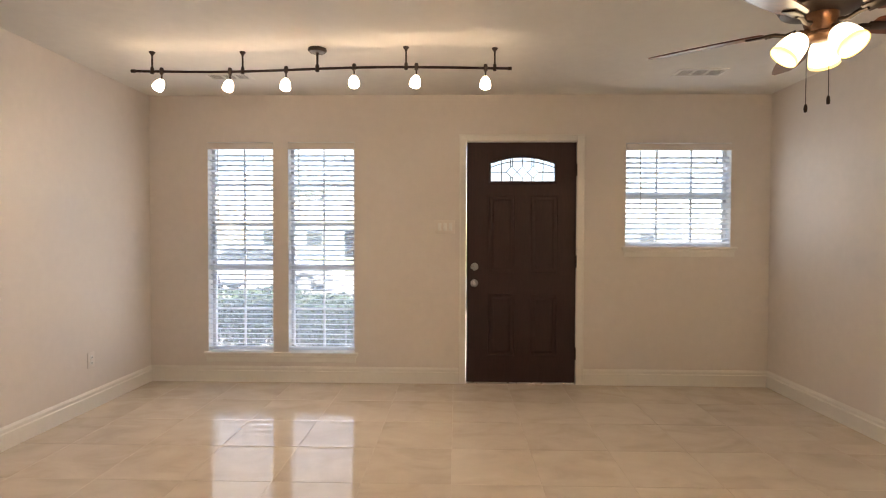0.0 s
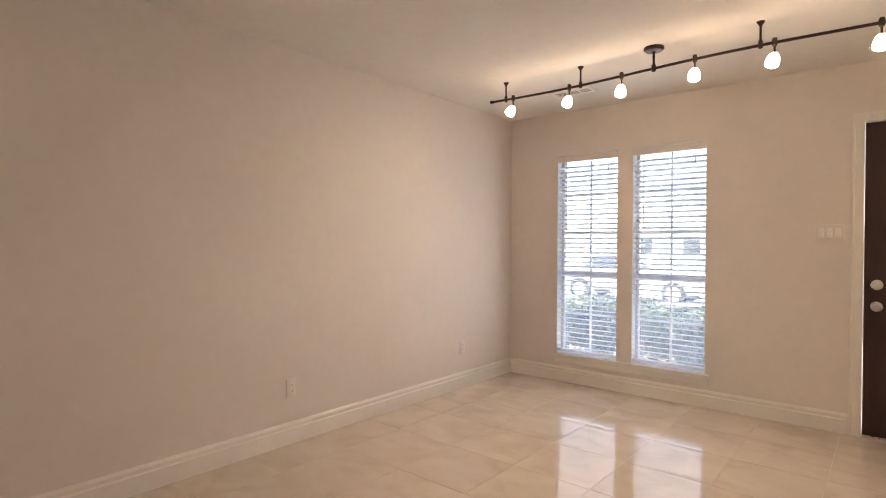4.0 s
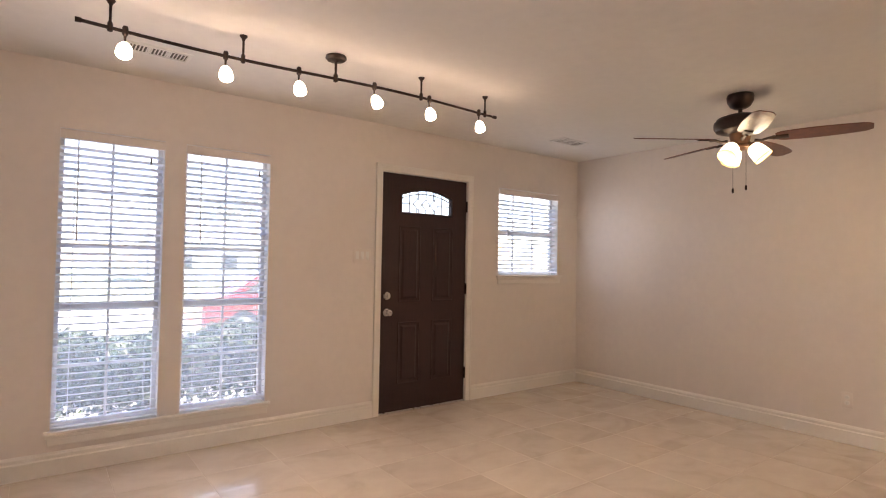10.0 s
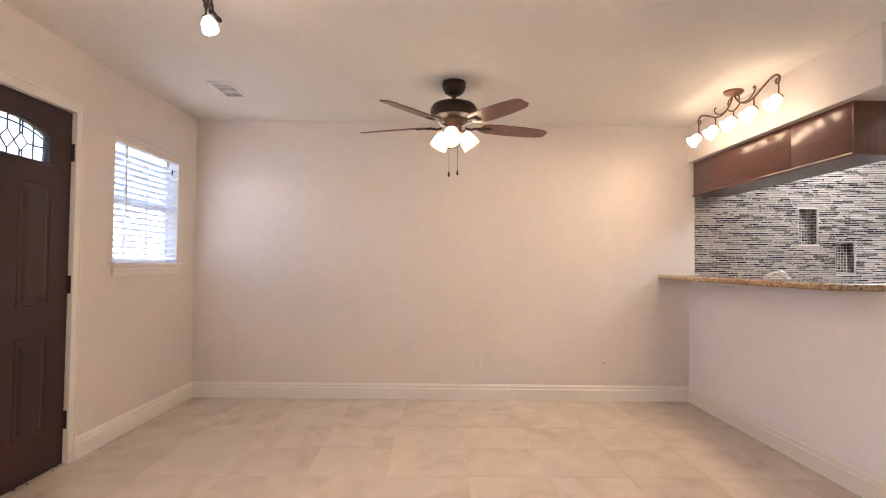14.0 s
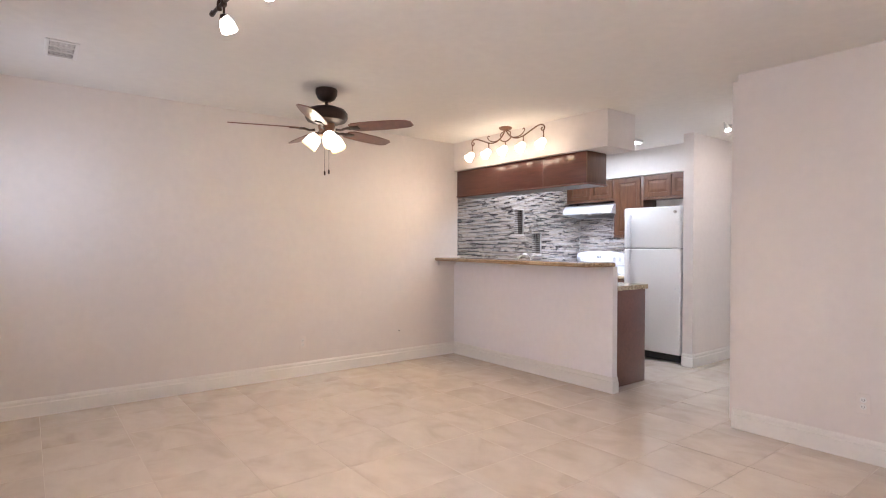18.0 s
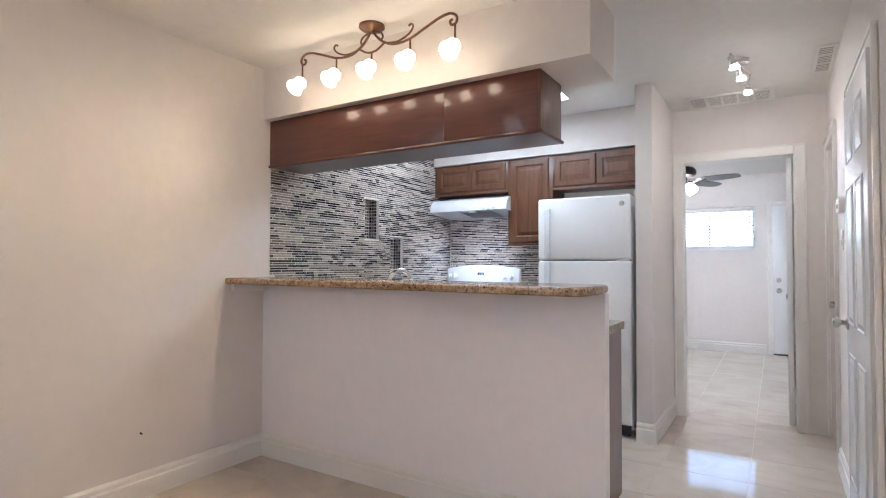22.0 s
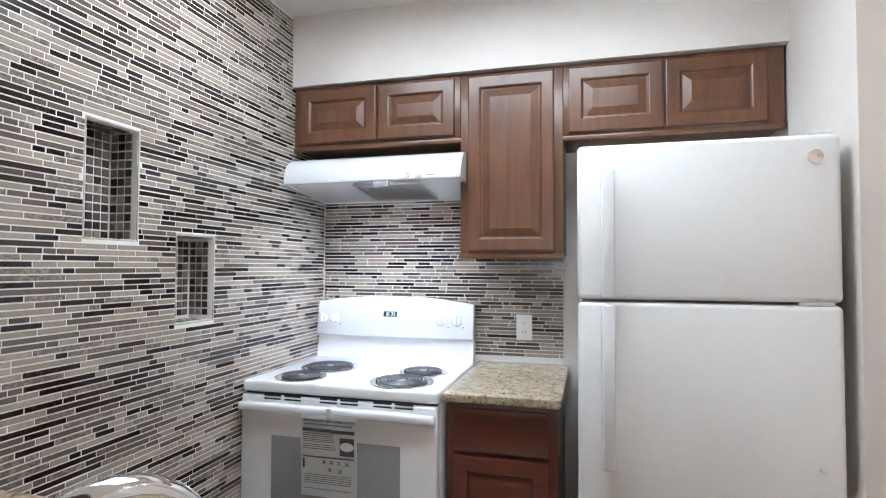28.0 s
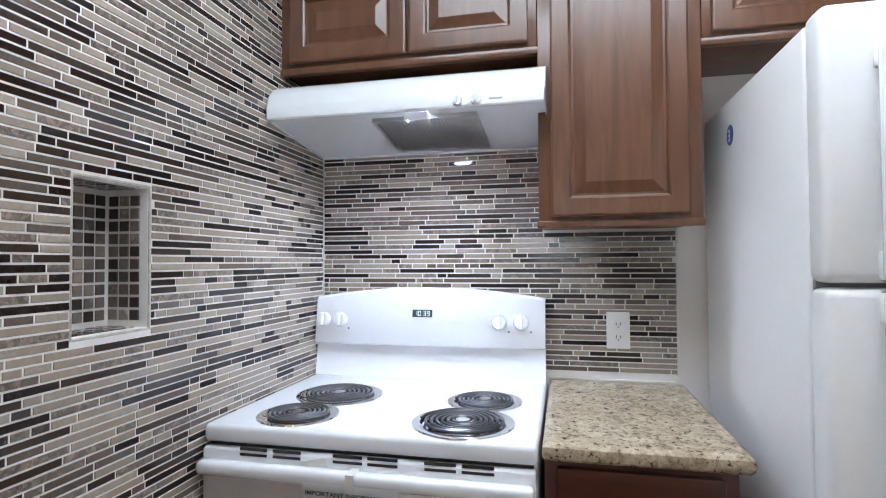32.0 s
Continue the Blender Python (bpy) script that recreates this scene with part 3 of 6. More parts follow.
def blind(x0, x1, z0, z1, y, wand, label, away=-1, pitch=0.0425, wand_length=0.62, tilt=-14.0):
    """A horizontal slat blind, let down, slats nearly level."""
    w = (x1 - x0) / 2 - 0.0045
    ob = thing("window_blind", label, "blind", ((x0 + x1) / 2, y, z0), group="window blinds")
    h = z1 - z0
    part("valance", B((-w - 0.003, -0.044, h - 0.068, w + 0.003, -0.032, h - 0.014), bevel=0.003), PAINT, ob, "cream valance strip")
    part("headrail", B((-w, -0.021, h - 0.062, w, 0.028, h - 0.018), bevel=0.003), SLAT, ob)
    part("bottom_rail", B((-w, -0.024, 0.012, w, 0.024, 0.030), bevel=0.004), SLAT, ob)
    bm = bmesh.new()
    arc = [(-0.024, -0.0018), (-0.012, 0.0012), (0.0, 0.0022), (0.012, 0.0012), (0.024, -0.0018)]
    low = [[bm.verts.new((s * w, u, v - 0.0028 * e)) for u, v in arc] for s in (-1, 1) for e in (0, 1)]
    for k in range(4):
        bm.faces.new((low[0][k], low[0][k + 1], low[2][k + 1], low[2][k]))
        bm.faces.new((low[1][k], low[3][k], low[3][k + 1], low[1][k + 1]))
    bm.faces.new((low[0][0], low[2][0], low[3][0], low[1][0]))
    bm.faces.new((low[0][4], low[1][4], low[3][4], low[2][4]))
    for a, b in ((low[0], low[1]), (low[2], low[3])):
        bm.faces.new((*a, *b[::-1]))
    slat = mesh_of("slat", bm, SLAT)
    n = int((h - 0.10) / pitch)
    for k in range(n):
        s = new("slat", slat)
        s.parent = ob
        s.matrix_basis = pose(0, 0, 0.056 + k * pitch, random.uniform(-2.0, 2.0) + tilt, random.uniform(-0.12, 0.12), 0)
    for x in (-w * 0.72, w * 0.72):
        for yy in (-0.026, 0.026):
            part("ladder_cord", cyl(bmesh.new(), (x, yy, 0.02), (x, yy, h - 0.03), 0.0011, n=5), SLAT, ob)
    part("tilt_wand", cyl(bmesh.new(), (wand * w, -0.038, h - 0.06), (wand * w + 0.004, -0.040, h - 0.06 - wand_length), 0.0038, n=8), GREY, ob, "thin dark tilt wand")
    tassel = cyl(bmesh.new(), (w * 0.72, -0.036, h - 0.17), (w * 0.72 + 0.002, -0.036, h - 0.13), 0.006, 0.004, 8)
    part("cord_tassel", tassel, BRONZE, ob)
    return ob


blind(W1[0], W1[1], WZ0 + 0.012, WZ1 + 0.004, NY + 0.029, -0.68, "white slatted blind let down in a tall window")
blind(W2[0], W2[1], WZ0 + 0.012, WZ1 + 0.004, NY + 0.029, -0.68, "white slatted blind let down in a tall window")
blind(W3[0], W3[1], W3Z0 + 0.012, W3Z1 + 0.004, NY + 0.029, -0.74, "white slatted blind let down in a small window", wand_length=0.5)


def knob(bm, at, way, r=0.027, reach=0.062):
    """A round door knob with its rose, on a door face."""
    m = Matrix.Translation(at) @ Vector(way).to_track_quat("Z", "Y").to_matrix().to_4x4()
    lathe(bm, [(0.032, 0), (0.033, 0.004), (0.028, 0.009), (0.013, 0.012), (0.011, 0.028), (r * 0.8, 0.034), (r, 0.044), (r * 0.97, reach - 0.008), (r * 0.7, reach), (0.004, reach + 0.001)], 20, m)
    return bm


def deadbolt(bm, at, way):
    m = Matrix.Translation(at) @ Vector(way).to_track_quat("Z", "Y").to_matrix().to_4x4()
    lathe(bm, [(0.031, 0), (0.033, 0.003), (0.031, 0.012), (0.024, 0.016), (0.004, 0.017)], 20, m)
    box(bm, (-0.006, -0.018, 0.015), (0.006, 0.018, 0.028), 0.003, m=m)
    return bm


def raised(bm, x0, x1, z0, z1, y, side, depth=0.010, rim=0.030):
    """A raised panel: sunk moulding round a lifted field, on a face at y that looks along side."""
    q = lambda a, b, c: (a, y + side * b, c)  # noqa: E731
    rings = []
    for d, lift in ((0, 0.0005), (0.006, 0.005), (0.012, 0.0005), (0.013, -0.004 if depth < 0 else 0.0008), (rim, 0.0008), (rim + 0.018, depth), (rim + 0.020, depth)):
        rings.append([bm.verts.new(q(a, lift, c)) for a, c in ((x0 + d, z0 + d), (x1 - d, z0 + d), (x1 - d, z1 - d), (x0 + d, z1 - d))])
    for a, b in zip(rings, rings[1:]):
        for k in range(4):
            bm.faces.new((a[k], a[(k + 1) % 4], b[(k + 1) % 4], b[k]))
    bm.faces.new(rings[-1])
    return bm


# front door, in its frame
casing("trim_front_door", D0 - 0.004, D1 + 0.004, DZ + 0.002, NY, -1)
solid("door_jamb", B((D0 - 0.02, NY - 0.001, 0, D0 - 0.003, NY + T, DZ + 0.02), (D1 + 0.003, NY - 0.001, 0, D1 + 0.02, NY + T, DZ + 0.02), (D0 - 0.003, NY - 0.001, DZ + 0.003, D1 + 0.003, NY + T, DZ + 0.02)), TRIM, "white painted door jamb", "trim")
solid("threshold", B((D0 - 0.003, NY - 0.004, 0, D1 + 0.003, NY + T, 0.012), bevel=0.003), NICKEL, "metal door threshold strip", "threshold")
front = thing("door_1", "dark brown stained entrance door with arched leaded glass, closed", "door", (D0, NY + 0.012, 0.012), kind="structure")
dw, dh = D1 - D0, DZ - 0.014
LX0, LX1, LZ0, LZ1, LZ2 = 0.193, 0.743, 1.695, 1.855, 1.912


def arch(u, x0=LX0, x1=LX1, lo=LZ1, hi=LZ2):
    s = 2 * (u - x0) / (x1 - x0) - 1
    return lo + (hi - lo) * (1 - s * s)


leaf = B((0, 0, 0, dw, 0.044, LZ0), (0, 0, LZ0, LX0, 0.044, dh), (LX1, 0, LZ0, dw, 0.044, dh))
top = [(LX0 + (LX1 - LX0) * k / 16, arch(LX0 + (LX1 - LX0) * k / 16)) for k in range(17)]
prism(leaf, [(LX1, dh), (LX0, dh), *top], 0, 0.044, Matrix(((1, 0, 0, 0), (0, 0, 1, 0), (0, 1, 0, 0), (0, 0, 0, 1))))
leaf = part("leaf", leaf, DOORBROWN, front)
for a, b, c, d in ((0.180, 0.405, 0.925, 1.585), (0.535, 0.765, 0.925, 1.585), (0.180, 0.405, 0.225, 0.755), (0.535, 0.765, 0.225, 0.755)):
    part("panel", raised(bmesh.new(), a, b, c, d, -0.0005, -1), DOORBROWN, front, smooth=False)
part("lite_frame", tube(bmesh.new(), [(LX0, -0.004, LZ0), *[(x, -0.004, z) for x, z in top], (LX1, -0.004, LZ0), (LX0, -0.004, LZ0)], 0.011, 8), DOORBROWN, front)
glass = prism(bmesh.new(), [(LX1, LZ0), *top[::-1], (LX0, LZ0)], 0.020, 0.024, Matrix(((1, 0, 0, 0), (0, 0, 1, 0), (0, 1, 0, 0), (0, 0, 0, 1))))
glass = part("leaded_glass", glass, LEADGLASS, front, "pale textured glass", smooth=False)
glass.visible_shadow = False
mid = (LX0 + LX1) / 2
cames = [[(x, arch(x, lo=LZ1 - 0.035, hi=LZ2 - 0.035)) for x in [LX0 + (LX1 - LX0) * k / 14 for k in range(15)]], [(LX0, LZ0 + 0.088), (mid - 0.135, LZ0 + 0.088)], [(mid + 0.135, LZ0 + 0.088), (LX1, LZ0 + 0.088)]]
for x in (-0.175, 0.175):
    cames.append([(mid + x, LZ0), (mid + x, arch(mid + x))])
for c in (-0.09, 0.0, 0.09):
    cames.append([(mid + c - 0.045, LZ0 + 0.088), (mid + c, LZ0 + 0.138), (mid + c + 0.045, LZ0 + 0.088), (mid + c, LZ0 + 0.040), (mid + c - 0.045, LZ0 + 0.088)])
    for x in ((c,) if c == 0.0 else (c - 0.009, c + 0.009)):
        cames.append([(mid + x, LZ0), (mid + x, LZ0 + 0.046)])
        cames.append([(mid + x, LZ0 + 0.132), (mid + x, arch(mid + x))])
for c in cames:
    part("came", tube(bmesh.new(), [(x, 0.017, z) for x, z in c], 0.0048, 6), BLACK, glass)
part("knob", knob(bmesh.new(), (0.067, 0, 0.842), (0, -1, 0)), NICKEL, front, "satin nickel knob")
part("deadbolt", deadbolt(bmesh.new(), (0.067, 0, 0.982), (0, -1, 0)), NICKEL, front, "satin nickel deadbolt")
for z in (0.25, 1.03, 1.80):
    hinge = B((dw - 0.004, -0.004, z - 0.05, dw + 0.012, 0.002, z + 0.05), bevel=0.001)
    cyl(hinge, (dw + 0.004, -0.010, z - 0.052), (dw + 0.004, -0.010, z + 0.052), 0.0075, n=10)
    part("hinge", hinge, BRONZE, front, "dark bronze hinge")


def plate(at, rz, kind, label, gangs=1):
    """A wall plate whose face looks along -y before it is turned by rz."""
    w = 0.070 + 0.046 * (gangs - 1)
    ob = thing("wall_switch" if kind == "switch" else "wall_outlet", label, "switch" if kind == "switch" else "outlet", at, rz)
    part("plate", B((-w / 2, -0.006, -0.057, w / 2, 0, 0.057), bevel=0.003), PLATE if "beige" in label or "low" in label else PLASTIC, ob)
    for g in range(gangs):
        x = (g - (gangs - 1) / 2) * 0.046
        if kind == "switch":
            rocker = B((x - 0.015, -0.009, -0.032, x + 0.015, -0.005, 0.032), bevel=0.002)
            box(rocker, (x - 0.013, -0.013, -0.028), (x + 0.013, -0.008, 0.0), 0.002)
            part("rocker", rocker, PLASTIC, ob)
        else:
            for z in (-0.020, 0.020):
                face = part("socket", cyl(bmesh.new(), (x, -0.0085, z), (x, -0.004, z), 0.0165, n=20), PLASTIC, ob)
                for dx in (-0.006, 0.006):
                    part("slot", B((x + dx - 0.0012, -0.0092, z - 0.004, x + dx + 0.0012, -0.008, z + 0.005)), BLACK, face)
                part("slot", cyl(bmesh.new(), (x, -0.0092, z - 0.009), (x, -0.008, z - 0.009), 0.002, n=8), BLACK, face)
    return ob


plate((0.785, NY, 1.33), 0, "switch", "white triple rocker switch on beige wall", 3)
plate((WX, 2.13, 0.345), 90, "outlet", "white duplex outlet low on wall")
plate((WX, 3.855, 0.350), 90, "outlet", "white duplex outlet low near the corner")
plate((EX, 2.10, 0.318), -90, "outlet", "white duplex outlet low on long wall")
plate((-0.42, PY, 0.34), 180, "outlet", "white duplex outlet low on partition")
stub = thing("cable_stub", "small black cable stub poking from wall", "cable", (EX, 1.001, 0.332))
part("cable", cyl(bmesh.new(), (0.004, 0, 0), (-0.012, 0, -0.003), 0.0055, 0.004, 10), BLACK, stub)


# ---- ceiling fixtures of the living room ----
def rail_y(x):
    return 3.515 - 0.020 * x + 0.030 * math.sin((x + 0.12) * 2 * math.pi / 2.1 + math.pi)


def tulip(bm, m, r=0.062, h=0.105):
    """A cup-shaped glass bell, open end downwards along -z."""
    outer = [(0.020, 0.0), (r * 0.52, -0.05 * h), (r * 0.76, -0.20 * h), (r * 0.90, -0.42 * h), (r * 0.97, -0.70 * h), (r, -h)]
    lathe(bm, outer + [(u * 0.94, v * 0.99 - 0.002) for u, v in outer[:0:-1]] + [(0.015, -0.006)], 28, m)
    return bm


def flared(bm, m, r=0.05, h=0.09):
    """A small glass bell with a waist and a flared lip, open end along -z."""
    outer = [(0.016, 0.0), (r * 0.55, -0.08 * h), (r * 0.74, -0.28 * h), (r * 0.74, -0.55 * h), (r * 0.78, -0.75 * h), (r, -h)]
    lathe(bm, outer + [(u * 0.94, v * 0.99 - 0.002) for u, v in outer[:0:-1]] + [(0.012, -0.006)], 28, m)
    return bm


def bulb(m, h, r, material, parent):
    return part("bulb", ball(bmesh.new(), m @ Vector((0, 0, -0.52 * h)), r, 14), material, parent, "lit bulb")


LAMP_WARM, BULB_WARM = glow("warm_lamp_glass", WARM, 5.2), glow("warm_bulb", WARM, 150.0)
LAMP_FAN, BULB_FAN = glow("fan_lamp_glass", (1.0, 0.88, 0.62), 1.1, (0.86, 0.80, 0.62)), glow("fan_bulb", (1.0, 0.84, 0.60), 75.0)
LAMP_BAR, BULB_BAR = glow("bar_lamp_glass", (1.0, 0.80, 0.54), 1.6), glow("bar_bulb", (1.0, 0.78, 0.50), 95.0)
LAMP_HALL, BULB_HALL = glow("hall_lamp_glass", (1.0, 0.92, 0.82), 2.0), glow("hall_lens", (1.0, 0.92, 0.82), 48.0)
# dimmer yellow glow for the rim of the fan shades
AMBER = glow("amber_lip_glow", (1.0, 0.72, 0.20), 0.45, (0.85, 0.66, 0.25))
PANEL = glow("fluorescent_diffuser", COOL, 1.6)

track = thing("track_light", "dark bronze wavy rail track light with six lit glass spots", "lamp", (0, 0, CZ))
RZ = -0.126
xs = [-1.22 + 2.435 * k / 40 for k in range(41)]
rail = bmesh.new()
for z in (RZ,):
    pts = [(x, rail_y(x), z) for x in xs]
    tube(rail, pts, 0.0085, 8)
    for e in (0, -1):
        d = -0.012 if e == 0 else 0.012
        cyl(rail, (pts[e][0] - d, pts[e][1], z), (pts[e][0] + d, pts[e][1], z), 0.0115, n=12)
part("rail", rail, BRONZE, track)
for x in (-1.10, -0.51, 0.56, 1.12):
    y = rail_y(x)
    st = lathe(bmesh.new(), [(0.020, 0.0), (0.019, -0.006), (0.008, -0.020), (0.006, -0.030), (0.006, RZ + 0.03), (0.011, RZ + 0.022), (0.012, RZ - 0.014), (0.006, RZ - 0.018)], 14, Matrix.Translation((x, y, 0)))
    part("standoff", st, BRONZE, track)
y = rail_y(-0.01)
part("canopy", lathe(bmesh.new(), [(0.058, 0.0), (0.060, -0.012), (0.050, -0.022), (0.014, -0.026), (0.008, -0.034), (0.007, RZ + 0.03), (0.013, RZ + 0.02), (0.013, RZ - 0.016), (0.006, RZ - 0.02)], 24, Matrix.Translation((-0.01, y, 0))), BRONZE, track)
for k, x in enumerate((-1.04, -0.595, -0.218, 0.230, 0.625, 1.062)):
    y = rail_y(x)
    head = lathe(bmesh.new(), [(0.010, RZ + 0.024), (0.013, RZ + 0.016), (0.013, RZ - 0.014), (0.006, RZ - 0.022), (0.005, RZ - 0.050), (0.016, RZ - 0.056), (0.019, RZ - 0.075), (0.010, RZ - 0.080)], 14, Matrix.Translation((x, y, 0)))
    head = part("lamp_head", head, BRONZE, track)
    tilt = pose(x, y - 0.004, RZ - 0.066, -34 + 7 * (k % 3), 8 - 5 * (k % 4), 0)
    part("shade", tulip(bmesh.new(), tilt, 0.034, 0.060), LAMP_WARM, head, "glowing frosted glass bell shade")
    bulb(tilt, 0.060, 0.017, BULB_WARM, head)


# dark tone holding the shade inside a duct, for the sheet behind register slats
DUCTSHADE = plain("shaded_duct", (0.13, 0.115, 0.10), 0.8, vary=0.2)


def register(at, w, d, label, bays=3, rz=0, backing=DUCTSHADE):
    """A white ceiling air register with slatted bays."""
    ob = thing("ceiling_vent", label, "vent", at, rz)
    part("frame", B((-w / 2, -d / 2, -0.008, w / 2, -d / 2 + 0.022, 0), (-w / 2, d / 2 - 0.022, -0.008, w / 2, d / 2, 0), (-w / 2, -d / 2 + 0.022, -0.008, -w / 2 + 0.022, d / 2 - 0.022, 0), (w / 2 - 0.022, -d / 2 + 0.022, -0.008, w / 2, d / 2 - 0.022, 0), bevel=0.002), PLASTIC, ob)
    # flat sheet under the ceiling; its colour carries the duct's shade
    part("backing", B((-w / 2 + 0.022, -d / 2 + 0.022, -0.002, w / 2 - 0.022, d / 2 - 0.022, 0)), backing, ob, "flat sheet toned as the shaded duct behind the slats")
    bw = (w - 0.044) / bays
    for b in range(bays):
        x0 = -w / 2 + 0.022 + b * bw
        if b:
            part("divider", B((x0 - 0.005, -d / 2 + 0.022, -0.008, x0 + 0.005, d / 2 - 0.022, -0.002)), PLASTIC, ob)
        n = 5
        for k in range(n):
            x = x0 + bw * (k + 0.6) / (n + 0.2)
            s = B((-0.0030, -d / 2 + 0.024, -0.0008, 0.0042, d / 2 - 0.024, 0.0008))
            part("slat", s, PLASTIC, ob, at=pose(x, 0, -0.0035, 0, 6 - 6 * b, 0))
    return ob


register((-0.82, 4.08, CZ), 0.33, 0.15, "white slatted air register in ceiling")
register((2.63, 4.02, CZ), 0.35, 0.17, "white slatted air register in ceiling")


def ceiling_fan(at, turn, span, blade_mat, metal, lit, hot, label, chains=True):
    neck = RUST if chains else metal
    fan = thing("ceiling_fan", label, "ceiling fan", at, group="ceiling fans")
    part("canopy", lathe(bmesh.new(), [(0.080, 0.0), (0.083, -0.012), (0.080, -0.045), (0.062, -0.078), (0.034, -0.094), (0.015, -0.097)], 28), metal, fan)
    part("downrod", cyl(bmesh.new(), (0, 0, -0.08), (0, 0, -0.145), 0.013), metal, fan)
    part("motor_housing", lathe(bmesh.new(), [(0.020, -0.122), (0.034, -0.134), (0.090, -0.140), (0.140, -0.158), (0.160, -0.186), (0.161, -0.218), (0.146, -0.244), (0.104, -0.258), (0.062, -0.264)], 36), metal, fan)
    part("switch_housing", lathe(bmesh.new(), [(0.066, -0.256), (0.064, -0.285), (0.056, -0.318), (0.050, -0.336), (0.060, -0.344), (0.060, -0.356), (0.036, -0.370), (0.010, -0.376)], 28), neck, fan)
    bm = bmesh.new()
    n, r0, r1 = 14, 0.205, span
    edge = []
    for k in range(n + 1):
        u = k / n
        half = 0.050 + 0.022 * math.sin(math.pi * min(1, u * 0.92 + 0.10)) ** 0.8
        if u > 0.93:
            half *= 1 - 0.35 * ((u - 0.93) / 0.07) ** 1.6
        if u < 0.06:
            half *= 0.72 + 0.28 * u / 0.06
        edge.append((r0 + (r1 - r0) * u, half))
    outline = [(x, -h) for x, h in edge] + [(x, h) for x, h in edge[::-1]]
    prism(bm, outline, -0.003, 0.003)
    blade = mesh_of("blade", bm, blade_mat)
    arm = bmesh.new()
    tube(arm, [(0.085, 0, -0.012), (0.125, 0.0, -0.018), (0.165, 0.0, -0.006), (0.20, 0.0, -0.008)], [0.011, 0.009, 0.009, 0.010], 8)
    box(arm, (0.185, -0.026, -0.011), (0.275, 0.026, -0.003), 0.003)
    arm = mesh_of("blade_bracket", arm, metal)
    for k in range(5):
        m = pose(0, 0, -0.303, 0, 0, turn + 72 * k) @ pose(0, 0, 0, -13, 0, 0)
        b = new("blade", blade)
        b.parent, b.matrix_basis = fan, m
        c = new("blade_bracket", arm)
        c.parent, c.matrix_basis = b, Matrix()
    for k in range(3):
        a = radians(170 + 120 * k)
        m = Matrix.Translation((0.062 * math.cos(a), 0.062 * math.sin(a), -0.342)) @ pose(0, 0, 0, 0, 0, math.degrees(a)) @ pose(0, 0, 0, 0, -40, 0)
        fit_ = lathe(bmesh.new(), [(0.012, 0.030), (0.014, 0.008), (0.026, 0.004), (0.028, -0.012), (0.024, -0.014)], 16, m)
        fitter = part("lamp_holder", fit_, neck, fan)
        shade = part("shade", tulip(bmesh.new(), m @ pose(0, 0, -0.006), 0.058, 0.108), lit, fan, "glowing frosted glass bell shade")
        if chains:
            # added ring: the shade's glow falls off to amber at its rim
            part("lip", lathe(bmesh.new(), [(0.0585, -0.106), (0.0595, -0.1065), (0.0600, -0.1200), (0.0585, -0.1205), (0.0565, -0.1195), (0.0560, -0.107), (0.0585, -0.106)], 28, m), AMBER, shade, "added ring with the shade's dimmer amber glow")
        bulb(m @ pose(0, 0, -0.006), 0.108, 0.023, hot, fitter)
    if chains:
        for x, y, l in ((0.018, -0.030, 0.295), (-0.036, 0.030, 0.315)):
            ch = cyl(bmesh.new(), (x, y, -0.363), (x, y, -0.363 - l + 0.05), 0.0014, n=6)
            chain = part("pull_chain", ch, metal, fan)
            part("fob", lathe(bmesh.new(), [(0.003, 0), (0.006, -0.006), (0.0075, -0.02), (0.006, -0.034), (0.002, -0.036)], 12, Matrix.Translation((x, y, -0.363 - l + 0.052))), metal, chain)
    return fan


ceiling_fan((2.40, 2.38, CZ), -1.5, 0.70, FANWOOD, BRONZE, LAMP_FAN, BULB_FAN, "five-blade ceiling fan, reddish wood blades, lit glass shades")


# ---- breakfast bar ----
def slab(x0, x1, y0, y1, z0, z1, corners, r=0.018, n=5):
    """A worktop with eased edges; corners: radius at (x0,y0), (x1,y0), (x1,y1), (x0,y1)."""
    def ring(d):
        pts = []
        for (cx, cy, a0), rad in zip(((x0, y0, 180), (x1, y0, 270), (x1, y1, 0), (x0, y1, 90)), corners):
            q = max(rad - d, 0.0005)
            ox = cx + (rad if cx == x0 else -rad)
            oy = cy + (rad if cy == y0 else -rad)
            for k in range(n + 1):
                a = radians(a0 + 90 * k / n)
                pts.append((ox + q * math.cos(a) if rad > d else ox + (-(d - rad) * -1 if cx == x0 else -(d - rad)), oy + q * math.sin(a) if rad > d else oy + ((d - rad) if cy == y0 else -(d - rad))))
        return pts
    bm = bmesh.new()
    prof = [(r * 0.5, z0), (r * 0.12, z0 + r * 0.35), (0.0, (z0 + z1) / 2), (r * 0.10, z1 - r * 0.40), (r * 0.45, z1 - r * 0.10), (r, z1), (r + 0.003, z1), (r + 0.006, z1)]
    rings = [[bm.verts.new((x, y, z)) for x, y in ring(d)] for d, z in prof]
    for a, b in zip(rings, rings[1:]):
        for k in range(len(a)):
            bm.faces.new((a[k], a[(k + 1) % len(a)], b[(k + 1) % len(a)], b[k]))
    bm.faces.new(rings[0][::-1])
    bm.faces.new(rings[-1])
    return bm


bar = thing("bar_counter", "polished brown granite breakfast bar top on half wall", "counter", (0, 0, 0))
top = slab(1.325, EX - 0.001, PS + 0.012, 0.520, BZ0 + 0.002, BZ1, (0.05, 0.002, 0.002, 0.06))
